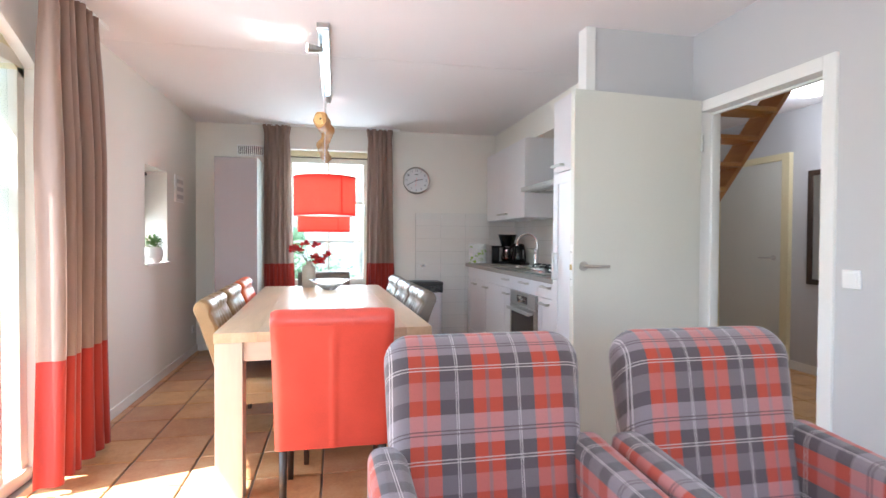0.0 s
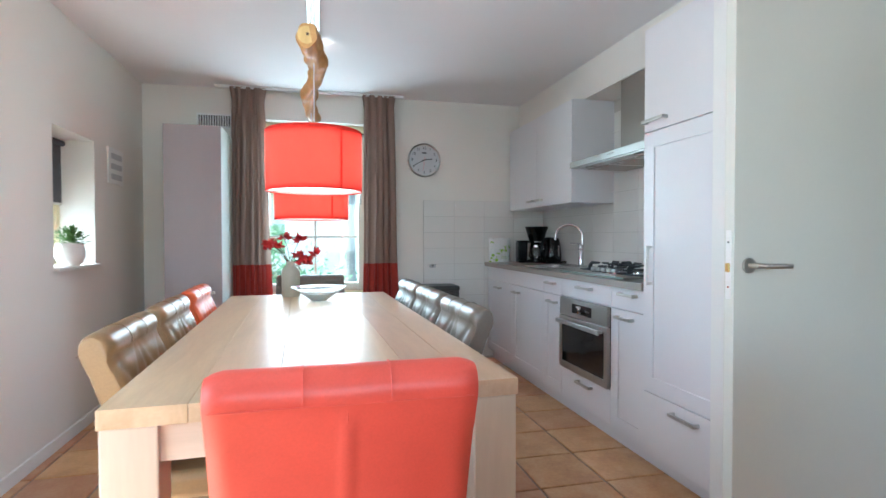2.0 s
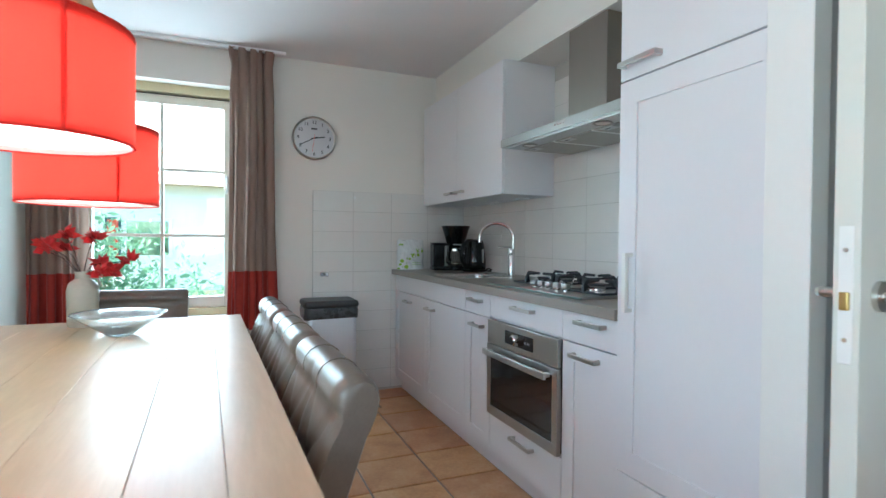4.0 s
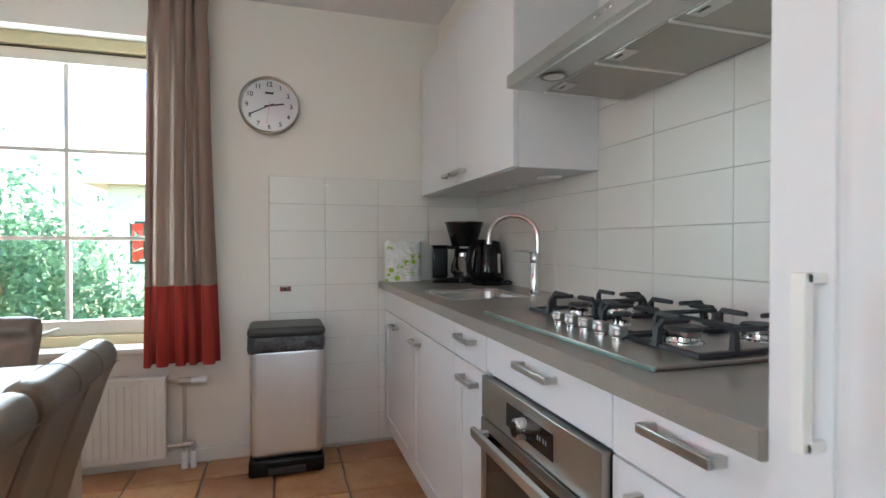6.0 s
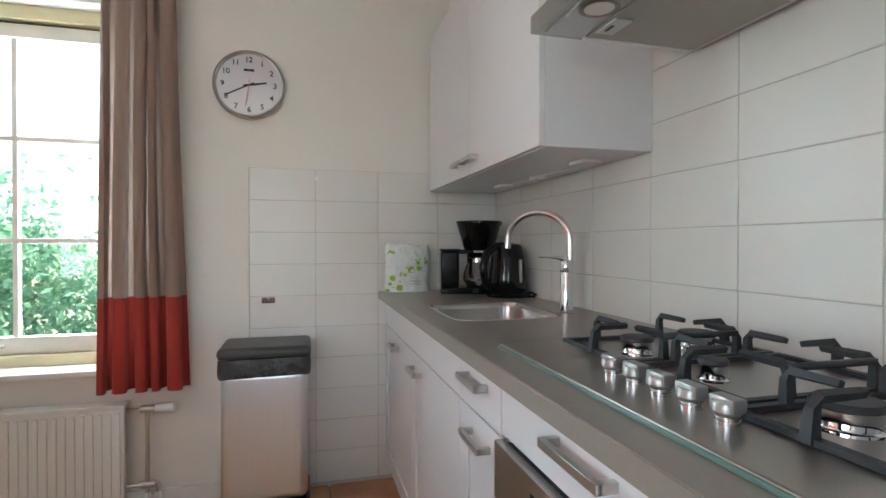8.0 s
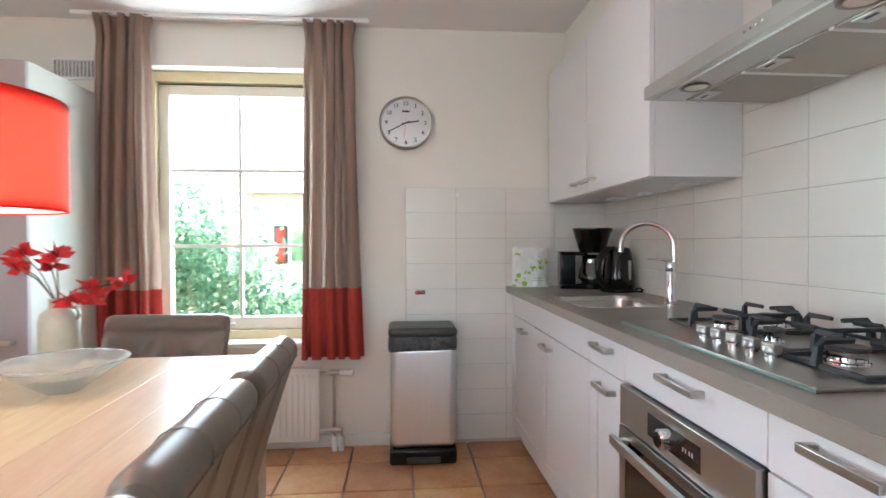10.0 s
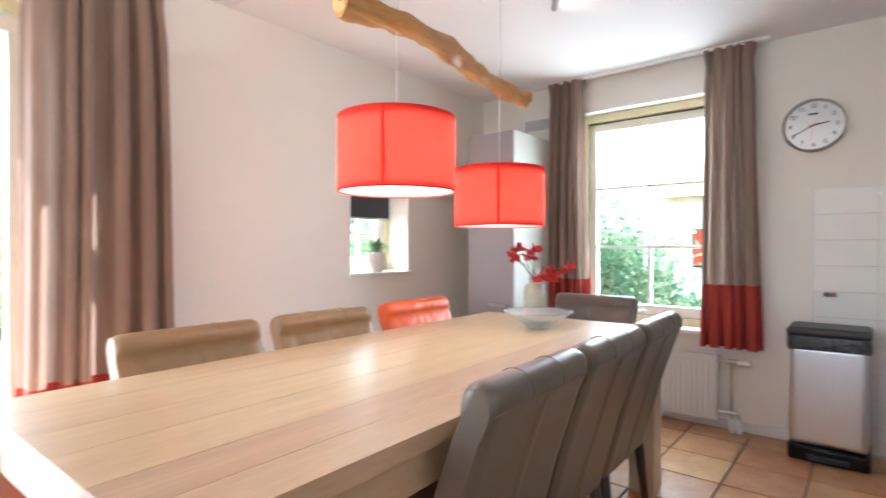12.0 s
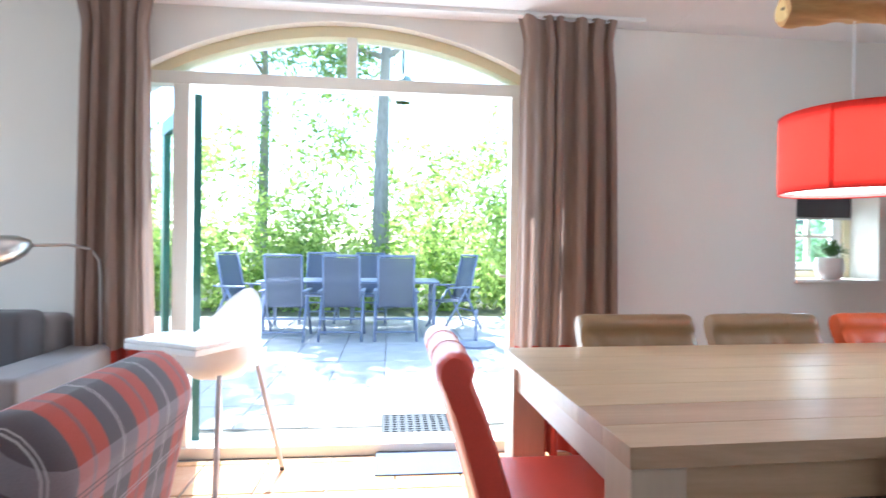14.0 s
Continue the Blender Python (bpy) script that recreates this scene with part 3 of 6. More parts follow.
prism(b, [(y, arch_z(y) - 0.055) for y in yy] + [(2.74, 2.12), (0.88, 2.12)], "x", FX0 + 0.035, FX0 + 0.04)
p = part("pane", b, M_PANE, gd)
p.visible_shadow = False
for y0 in (0.672, 2.812):
    p = part("pane", boxes((FX0 + 0.035, y0, 0.055, FX0 + 0.04, y0 + 0.18 if y0 < 1 else 2.948, 2.053)), M_PANE, gd)
    p.visible_shadow = False


def garden_leaf(name, m, w):
    d = thing(name, m, "dark green glazed garden door standing open outwards", "door")
    d["kind"] = "structure"
    part("leaf_frame", boxes((0, -0.022, 0.04, 0.09, 0.022, 2.03), (w - 0.09, -0.022, 0.04, w, 0.022, 2.03), (0.09, -0.022, 1.93, w - 0.09, 0.022, 2.03), (0.09, -0.022, 0.04, w - 0.09, 0.022, 0.24), bevel=0.004), M_GREEN, d)
    p = part("pane", boxes((0.09, -0.003, 0.24, w - 0.09, 0.003, 1.93)), M_PANE, d)
    p.visible_shadow = False
    b = tube(bmesh.new(), [(0.05, 0.022, 1.0), (0.05, 0.06, 1.0), (0.16, 0.06, 1.0)], 0.009, 8)
    part("door_handle", b, M_NICKEL, d)


garden_leaf("door_3", pose(FX0 - 0.03, 0.95, 0, 0, 0, 180 + 33), 0.93)
garden_leaf("door_4", pose(FX0 - 0.03, 2.772, 0, 0, 0, 180 - 13), 0.93)

# small deep window in the west wall
w2 = built("window_2", boxes((XL - 0.27, 4.495, 1.0, XL - 0.2, 4.545, 1.8), (XL - 0.27, 4.995, 1.0, XL - 0.2, 5.045, 1.8), (XL - 0.27, 4.545, 1.75, XL - 0.2, 4.995, 1.8), (XL - 0.27, 4.545, 1.0, XL - 0.2, 4.995, 1.05), bevel=0.004), M_CREAM, "small cream window in a deep white reveal", "window")
part("glazing_bar", boxes((XL - 0.25, 4.757, 1.05, XL - 0.22, 4.783, 1.75), bevel=0.003), M_CASE, w2)
p = part("pane", boxes((XL - 0.237, 4.545, 1.05, XL - 0.233, 4.995, 1.75)), M_PANE, w2)
p.visible_shadow = False
part("casement", boxes((XL - 0.255, 4.546, 1.051, XL - 0.215, 4.585, 1.749), (XL - 0.255, 4.93, 1.051, XL - 0.215, 4.994, 1.749), (XL - 0.255, 4.585, 1.051, XL - 0.215, 4.93, 1.10), (XL - 0.255, 4.585, 1.70, XL - 0.215, 4.93, 1.749), bevel=0.003), M_TRIM, w2, "white painted casement")
part("glazing_bar", boxes((XL - 0.25, 4.585, 1.262, XL - 0.22, 4.756, 1.284), (XL - 0.25, 4.784, 1.262, XL - 0.22, 4.93, 1.284), bevel=0.003), M_CASE, w2)
part("window_sill", boxes((XL - 0.2, 4.485, 0.985, XL + 0.03, 5.055, 1.006), bevel=0.005), M_TRIM, w2, "white sill board")

# ---- kitchen ----
KX = 1.59


def bar_handle(parent, x, y0, y1, z, upright=False, label="brushed steel bar handle"):
    if upright:
        b = boxes((x - 0.034, y0, z, x - 0.02, y0 + 0.016, z + y1), (x - 0.03, y0, z, x, y0 + 0.016, z + 0.012), (x - 0.03, y0, z + y1 - 0.012, x, y0 + 0.016, z + y1), bevel=0.002)
    else:
        b = boxes((x - 0.034, y0, z - 0.008, x - 0.024, y1, z + 0.008), (x - 0.03, y0, z - 0.008, x, y0 + 0.012, z + 0.008), (x - 0.03, y1 - 0.012, z - 0.008, x, y1, z + 0.008), bevel=0.0015)
    return part("handle", b, M_TRIM if upright else M_NICKEL, parent, "white upright bar handle" if upright else label)


def shaker(parent, name, x, y0, y1, z0, z1, rail=0.07, plain=False):
    """A kitchen front facing -x: a slab, or a frame with a recessed panel."""
    g = 0.0015
    y0, y1, z0, z1 = y0 + g, y1 - g, z0 + g, z1 - g
    if plain:
        return part(name, boxes((x, y0, z0, x + 0.019, y1, z1), bevel=0.0015), M_KIT, parent)
    d = part(name, holed("x", y0, y0 + rail, y1 - rail, y1, z0, z0 + rail, z1 - rail, z1, x, x + 0.019), M_KIT, parent)
    part("panel", boxes((x + 0.006, y0 + rail, z0 + rail, x + 0.016, y1 - rail, z1 - rail)), M_KIT, d)
    return d


def carcass(name, y0, y1, z0, z1, x0, label, cat="kitchen cabinet"):
    c = thing(name, pose(0, 0, 0), label, cat, "kitchen units")
    part("body", boxes((x0 + 0.02, y0 + 0.0005, z0, XR - 0.022, y1 - 0.0005, z1)), M_KIT, c)
    return c


c = carcass("sink_cabinet", 4.735, 6.0, 0.1, 0.76, KX, "white shaker sink cabinet with two doors")
shaker(c, "fascia", KX, 4.735, 6.0, 0.772, 0.895, plain=True)
for y0, y1, hy in ((4.735, 5.36, 5.18), (5.36, 6.0, 5.62)):
    d = shaker(c, "door", KX, y0, y1, 0.1, 0.77)
    bar_handle(d, KX, hy, hy + 0.13, 0.715)
c = carcass("drawer_cabinet", 4.44, 4.735, 0.1, 0.895, KX, "white narrow shaker cabinet with drawer and door")
d = shaker(c, "drawer", KX, 4.44, 4.735, 0.772, 0.895, plain=True)
bar_handle(d, KX, 4.52, 4.66, 0.848)
d = shaker(c, "door", KX, 4.44, 4.735, 0.1, 0.77)
bar_handle(d, KX, 4.50, 4.635, 0.72)
c = carcass("oven_housing", 3.835, 4.44, 0.1, 0.895, KX, "white oven housing with drawers above and below")
d = shaker(c, "drawer", KX, 3.835, 4.44, 0.78, 0.895, plain=True)
bar_handle(d, KX, 4.03, 4.20, 0.855)
d = shaker(c, "drawer", KX, 3.835, 4.44, 0.1, 0.30, plain=True)
bar_handle(d, KX, 4.03, 4.20, 0.255)
c = carcass("end_cabinet", 3.502, 3.835, 0.1, 0.895, KX, "white narrow shaker cabinet with drawer and door")
d = shaker(c, "drawer", KX, 3.502, 3.835, 0.775, 0.895, plain=True)
bar_handle(d, KX, 3.58, 3.73, 0.86)
d = shaker(c, "door", KX, 3.502, 3.835, 0.1, 0.773)
bar_handle(d, KX, 3.61, 3.76, 0.73)
c = carcass("tall_cabinet", 2.93, 3.50, 0.1, 2.19, 1.565, "tall white built-in fridge cabinet")
d = shaker(c, "door", 1.565, 2.93, 3.50, 1.684, 2.19, plain=True)
bar_handle(d, 1.565, 3.32, 3.48, 1.73)
d = shaker(c, "door", 1.565, 2.93, 3.50, 0.405, 1.681, 0.075)
bar_handle(d, 1.565, 3.43, 0.19, 0.935, upright=True)
d = shaker(c, "drawer", 1.565, 2.93, 3.50, 0.1, 0.402, plain=True)
bar_handle(d, 1.565, 3.1, 3.27, 0.355)
tagged(part("plinth", boxes((1.645, 2.932, 0, 1.663, 6.0, 0.1), bevel=0.002), M_KIT), "white kitchen plinth board", "plinth", "", "structure")

c = thing("wall_cabinet", pose(0, 0, 0), "white wall cabinet with two doors above the worktop", "kitchen cabinet", "kitchen units")
part("body", boxes((1.835, 4.738, 1.43, XR - 0.012, 6.0, 2.198), bevel=0.0015), M_KIT, c)
for y0, y1, hy in ((4.738, 5.37, 5.24), (5.37, 6.0, 5.40)):
    d = shaker(c, "door", 1.815, y0, y1, 1.43, 2.195, plain=True)
    bar_handle(d, 1.815, hy, hy + 0.12, 1.485)
for y in (4.93, 5.62):
    part("under_light", boxes((2.03, y - 0.045, 1.417, 2.10, y + 0.045, 1.4295), bevel=0.005), M_WHITEPL, c, "small white under-cabinet light")
part("plug_box", boxes((2.05, 5.26, 1.412, 2.09, 5.33, 1.4295), bevel=0.006), M_WHITEPL, c, "small white plug box")
part("cable", tube(bmesh.new(), [(2.09, 4.975, 1.43), (2.12, 5.08, 1.428), (2.10, 5.2, 1.43), (2.07, 5.262, 1.425), (2.11, 5.4, 1.43), (2.08, 5.576, 1.428)], 0.003, 6), M_WHITEPL, c, "thin white cable")

# worktop with a rounded cut-out for the sink
SX0, SX1, SY0, SY1 = 1.645, 2.005, 4.925, 5.36
WT0, WT1 = 0.897, 0.935


def round_rect(x0, y0, x1, y1, r, z, n=9):
    """Corner by corner, counter-clockwise from the lower left one."""
    out = []
    for cx, cy, a0 in ((x0 + r, y0 + r, 180), (x1 - r, y0 + r, 270), (x1 - r, y1 - r, 0), (x0 + r, y1 - r, 90)):
        for k in range(n):
            a = radians(a0 + 90 * k / (n - 1))
            out.append((cx + r * math.cos(a), cy + r * math.sin(a), z))
    return out


def slab_with_hole(x0, y0, x1, y1, z0, z1, hole, n=9):
    b = bmesh.new()
    levels = []
    for z in (z0, z1):
        co = [b.verts.new((x, y, z)) for x, y in ((x0, y0), (x1, y0), (x1, y1), (x0, y1))]
        ho = [b.verts.new((p[0], p[1], z)) for p in hole]
        levels.append((co, ho))
        for c_ in range(4):
            arc = ho[c_ * n:(c_ + 1) * n]
            for p, q in zip(arc, arc[1:]):
                b.faces.new((co[c_], p, q) if z == z0 else (co[c_], q, p))
            nxt = (c_ + 1) % 4
            f = (co[c_], arc[-1], ho[nxt * n], co[nxt])
            b.faces.new(f if z == z0 else f[::-1])
    (c0, h0), (c1, h1) = levels
    for lo, hi in ((c0, c1), (h0, h1)):
        for k in range(len(lo)):
            q = (k + 1) % len(lo)
            b.faces.new((lo[k], lo[q], hi[q], hi[k]))
    bmesh.ops.recalc_face_normals(b, faces=b.faces)
    return b


wt = tagged(part("worktop", slab_with_hole(1.556, 3.50, XR - 0.012, 6.0, WT0, WT1, round_rect(SX0, SY0, SX1, SY1, 0.07, 0)), M_TOP), "grey-brown laminate kitchen worktop", "worktop")
part("front_edge", boxes((1.5535, 3.502, WT0 + 0.001, 1.5562, 5.998, WT1 - 0.0015), bevel=0.001), M_TOP, bpy.data.objects["worktop"], "grey-brown laminate edge strip")
sk = thing("sink", pose(0, 0, 0), "brushed steel sink bowl set in the worktop", "sink")
b = bmesh.new()
rings = []
for inset, r, z in ((0.0005, 0.07, WT1 + 0.002), (0.003, 0.068, WT1 - 0.001), (0.005, 0.066, WT1 - 0.02), (0.012, 0.062, 0.81), (0.02, 0.058, 0.793), (0.035, 0.05, 0.784), (0.06, 0.04, 0.781)):
    rings.append([b.verts.new(p) for p in round_rect(SX0 + inset, SY0 + inset, SX1 - inset, SY1 - inset, r, z)])
for p, q in zip(rings, rings[1:]):
    for k in range(len(p)):
        m_ = (k + 1) % len(p)
        b.faces.new((p[k], p[m_], q[m_], q[k]))
b.faces.new(rings[-1])
part("bowl", b, M_BOWLSTEEL, sk, "", 60)
b = bmesh.new()
rings = []
for out, r, z in ((-0.001, 0.069, WT1 + 0.0022), (-0.001, 0.069, WT1 + 0.003), (0.004, 0.074, WT1 + 0.003), (0.005, 0.075, WT1 + 0.0002)):
    rings.append([b.verts.new(p) for p in round_rect(SX0 - out, SY0 - out, SX1 + out, SY1 + out, r, z)])
for p, q in zip(rings, rings[1:]):
    for k in range(len(p)):
        m_ = (k + 1) % len(p)
        b.faces.new((p[k], p[m_], q[m_], q[k]))
part("rim", b, M_BOWLSTEEL, sk)
part("drain", lathe(bmesh.new(), [(0.03, 0), (0.035, 0.004), (0.0, 0.004)], 20, (1.84, 5.14, 0.782)), M_CHROME, sk)

tp = thing("mixer_tap", pose(2.046, 5.016, WT1), "polished chrome arched kitchen mixer tap", "tap")
part("base", lathe(bmesh.new(), [(0.026, 0), (0.026, 0.004), (0.0205, 0.008), (0.0205, 0.135), (0.0195, 0.137), (0.0205, 0.139), (0.0205, 0.17), (0.016, 0.177), (0.0, 0.178)], 28), M_CHROME, tp)
u = Vector((-0.66, 0.75, 0)).normalized()
o = Vector((0.014, 0.0, 0))
pts = [o + Vector((0, 0, 0.004)), o + Vector((0, 0, 0.23))] + [o + u * (0.115 - 0.115 * math.cos(a)) + Vector((0, 0, 0.24 + 0.1 * math.sin(a))) for a in (math.pi * k / 16 for k in range(16))] + [o + u * 0.232 + Vector((0, 0, 0.215))]
part("spout", tube(bmesh.new(), pts, 0.0108, 16), M_CHROME, tp)
part("lever", tube(bmesh.new(), [(0, 0, 0.172), (-0.02, 0.0, 0.184), (-0.05, -0.004, 0.187), (-0.105, -0.01, 0.189)], [0.012, 0.008, 0.005, 0.004], 10), M_CHROME, tp)

# oven
ov = thing("oven", pose(0, 0, 0), "stainless steel built-in oven with black glass", "oven")
OY0, OY1, OZ0, OZ1 = 3.842, 4.433, 0.305, 0.772
part("body", boxes((KX + 0.003, OY0 + 0.01, OZ0 + 0.005, 2.1, OY1 - 0.01, OZ1 - 0.005)), M_IRON, ov)
part("control_panel", boxes((KX - 0.018, OY0, OZ1 - 0.115, KX + 0.002, OY1, OZ1), bevel=0.002), M_CANOPY, ov, "brushed steel control panel")
dr = part("oven_door", boxes((KX - 0.02, OY0, OZ0, KX + 0.002, OY1, OZ0 + 0.045), (KX - 0.02, OY0, OZ1 - 0.15, KX + 0.002, OY1, OZ1 - 0.12), (KX - 0.02, OY0, OZ0 + 0.045, KX + 0.002, OY0 + 0.035, OZ1 - 0.15), (KX - 0.02, OY1 - 0.035, OZ0 + 0.045, KX + 0.002, OY1, OZ1 - 0.15), bevel=0.0015), M_CANOPY, ov)
part("oven_glass", boxes((KX - 0.017, OY0 + 0.034, OZ0 + 0.044, KX - 0.004, OY1 - 0.034, OZ1 - 0.149)), M_BLACKGLASS, dr, "black oven glass")
part("handle", boxes((KX - 0.065, OY0 + 0.03, OZ1 - 0.165, KX - 0.05, OY1 - 0.03, OZ1 - 0.137), (KX - 0.06, OY0 + 0.045, OZ1 - 0.16, KX - 0.02, OY0 + 0.065, OZ1 - 0.143), (KX - 0.06, OY1 - 0.065, OZ1 - 0.16, KX - 0.02, OY1 - 0.045, OZ1 - 0.143), bevel=0.003), M_STEEL, dr, "steel door bar")
yc = (OY0 + OY1) / 2
part("display", boxes((KX - 0.0195, yc - 0.12, OZ1 - 0.088, KX - 0.017, yc + 0.12, OZ1 - 0.028)), M_BLACKGLASS, ov, "black display window")
b = tube(bmesh.new(), [(KX - 0.019, yc + 0.01, OZ1 - 0.058), (KX - 0.045, yc + 0.01, OZ1 - 0.058), (KX - 0.05, yc + 0.01, OZ1 - 0.058)], [0.026, 0.025, 0.02], 24)
kb = part("knob", b, M_CHROME, ov, "round chrome knob")
part("knob_face", tube(bmesh.new(), [(KX - 0.0498, yc + 0.01, OZ1 - 0.058), (KX - 0.0515, yc + 0.01, OZ1 - 0.058)], 0.018, 24), M_BLACKGLASS, kb, "black knob face")
for k in range(4):
    y = yc - 0.052 - 0.011 * k - 0.005 * (k > 1)
    part("digit_bar", boxes((KX - 0.0202, y - 0.0025, OZ1 - 0.063, KX - 0.0194, y + 0.0025, OZ1 - 0.053)), M_GREYFRONT, ov, "pale clock digit")

# hob
hb = thing("gas_hob", pose(0, 0, 0), "stainless steel gas hob with cast iron pan supports", "hob")
HX0, HX1, HY0, HY1, HZ = 1.622, 2.11, 3.762, 4.53, WT1
part("plate", boxes((HX0, HY0, HZ + 0.001, HX1, HY1, HZ + 0.01), bevel=0.003), M_HOB, hb)
part("glass_edge", boxes((HX0 - 0.004, HY0 - 0.003, HZ + 0.0005, HX0 + 0.001, HY1 + 0.003, HZ + 0.008), bevel=0.002), surface("green_glass_edge", (0.12, 0.19, 0.16), 0.32, vary=0.05, relief=0), hb)
for y in (4.222, 4.162, 4.102, 4.04, 3.978):
    k = part("knob", lathe(bmesh.new(), [(0.015, 0), (0.015, 0.005), (0.013, 0.006), (0.013, 0.007), (0.015, 0.008), (0.015, 0.0105), (0.0, 0.0105)], 20, (1.706, y, HZ + 0.01)), M_CHROME, hb)
    b = lathe(bmesh.new(), [(0.0, 0.0), (0.014, 0.0), (0.0195, 0.005), (0.0195, 0.014), (0.0175, 0.017), (0.0, 0.017)], 20, (1.706, y, HZ + 0.021))
    box(b, 1.695, y - 0.02, HZ + 0.027, 1.717, y + 0.02, HZ + 0.044, bevel=0.003)
    part("grip", b, M_GRIP, k, "satin knob grip")
for x, y, r in ((1.85, 4.36, 0.03), (2.01, 4.38, 0.036), (1.842, 4.15, 0.022), (1.832, 3.928, 0.037), (2.01, 3.9, 0.036)):
    q = part("burner", lathe(bmesh.new(), [(r * 1.12, 0), (r * 1.1, 0.003), (r * 1.0, 0.004), (r * 0.96, 0.006), (r * 0.96, 0.022), (r * 1.0, 0.026), (0.0, 0.026)], 28, (x, y, HZ + 0.01)), M_CHROME, hb, "polished burner ring")
    part("burner_cap", lathe(bmesh.new(), [(r * 0.9, 0.0), (r * 1.06, 0.001), (r * 1.06, 0.006), (r * 0.98, 0.009), (0.0, 0.0095)], 28, (x, y, HZ + 0.0365)), M_IRON, q)
for y0, y1, xa in ((4.27, 4.51, 1.765), (4.02, 4.26, 1.775), (3.785, 4.01, 1.735)):
    xb, zt, zb, w = 2.095, HZ + 0.062, HZ + 0.01, 0.0065
    ps = part("pan_support", holed("z", xa, xa + 2 * w, xb - 2 * w, xb, y0, y0 + 2 * w, y1 - 2 * w, y1, zb + 0.001, zb + 0.009), M_IRON, hb, "black cast iron pan support", 25)
    ym = (y0 + y1) / 2
    for cx in (xa + (xb - xa) * 0.25, xa + (xb - xa) * 0.75):
        for ya, yb, e in ((y0 + w, ym - 0.032, 1), (y1 - w, ym + 0.032, -1)):
            part("prong", tube(bmesh.new(), [(cx, ya, zb + 0.002), (cx, ya, zt - 0.012), (cx, ya + e * 0.01, zt), (cx, yb, zt)], [0.010, 0.008, 0.0078, 0.0065], 4), M_IRON, ps, "", 25)
    for xx, dx in ((xa + w, 1), (xb - w, -1)):
        part("prong", tube(bmesh.new(), [(xx - dx * 0.004, ym, zb + 0.002), (xx, ym, zt - 0.012), (xx + dx * 0.01, ym, zt), (xx + dx * 0.075, ym, zt)], [0.011, 0.008, 0.0078, 0.0065], 4), M_IRON, ps, "", 25)
    part("cross_bar", tube(bmesh.new(), [(xa + (xb - xa) * 0.25, y0 + w, zt - 0.004), (xa + (xb - xa) * 0.75, y0 + w, zt - 0.004)], 0.0065, 4), M_IRON, ps, "", 25)

# hood
hd = thing("cooker_hood", pose(0, 0, 0), "stainless steel chimney cooker hood", "cooker hood")
b = bmesh.new()
prism(b, [(1.715, 1.655), (2.165, 1.655), (2.165, 1.74), (2.0, 1.74), (1.74, 1.70), (1.715, 1.695)], "y", 3.665, 4.575)
part("canopy", b, M_CANOPY, hd)
part("chimney", boxes((1.93, 4.0, 1.738, 2.165, 4.28, 2.199), bevel=0.003), M_CHIM, hd, "brushed steel chimney")
part("under_plate", boxes((1.74, 3.69, 1.649, 2.15, 4.55, 1.656)), M_STEEL, hd, "brushed steel underside")
for k in range(3):
    y0 = 3.7 + 0.284 * k
    g = part("grease_filter", boxes((1.835, y0, 1.6445, 2.135, y0 + 0.268, 1.6495), bevel=0.002), M_CHIM, hd, "finely meshed grease filter")
    q = part("filter_catch", boxes((1.84, y0 + 0.155, 1.6405, 1.885, y0 + 0.235, 1.6455), bevel=0.003), M_STEEL, g, "pale filter catch")
    part("divider", boxes((1.835, y0 + 0.2695, 1.6425, 2.135, y0 + 0.2825, 1.6495), bevel=0.001), M_TRIM, hd, "pale strip between filters")
    part("slot", boxes((1.85, y0 + 0.185, 1.6395, 1.858, y0 + 0.215, 1.641)), M_IRON, g, "dark finger slot")
for y in (3.85, 4.40):
    e = part("lamp_ring", lathe(bmesh.new(), [(0.036, 0.0), (0.042, -0.004), (0.036, -0.006), (0.033, -0.003)], 28, (1.787, y, 1.6492)), M_CHIM, hd, "dark steel lamp ring")
    part("lamp_lens", lathe(bmesh.new(), [(0.0, -0.004), (0.03, -0.004), (0.034, 0.0)], 24, (1.787, y, 1.6492)), M_SHADEIN, e, "round frosted lamp lens")
for k in range(4):
    b = tube(bmesh.new(), [(1.717, 4.02 + k * 0.02, 1.678), (1.712, 4.02 + k * 0.02, 1.678)], 0.004, 8)
    part("button", b, M_CHROME, hd)

# ---- dining table and chairs ----
TX0, TX1, TL, TZ, TURN = -0.502, 0.502, 2.36, 0.787, 1.8
tb = thing("dining_table", pose(0.004, 2.512, 0, 0, 0, TURN), "long bleached oak dining table with square legs", "table")
cuts = (-0.502, -0.315, -0.12, 0.045, 0.235, 0.375, 0.502)
for x0, x1 in zip(cuts, cuts[1:]):
    part("plank", boxes((x0 + 0.0005, 0.0, TZ - 0.045, x1 - 0.0005, TL, TZ), bevel=0.0009), M_TABLE, tb)
for x0 in (TX0 + 0.004, TX1 - 0.124):
    for y0 in (0.0 + 0.004, TL - 0.124):
        part("leg", boxes((x0, y0, 0, x0 + 0.12, y0 + 0.12, TZ - 0.0455), bevel=0.004), M_TABLEZ, tb)
for x0 in (TX0 + 0.02, TX1 - 0.045):
    part("apron", boxes((x0, 0.0 + 0.124, TZ - 0.135, x0 + 0.025, TL - 0.124, TZ - 0.0455), bevel=0.002), M_TABLE, tb)
for y0 in (0.0 + 0.02, TL - 0.045):
    part("apron", boxes((TX0 + 0.124, y0, TZ - 0.135, TX1 - 0.124, y0 + 0.025, TZ - 0.0455), bevel=0.002), M_TABLEX, tb)


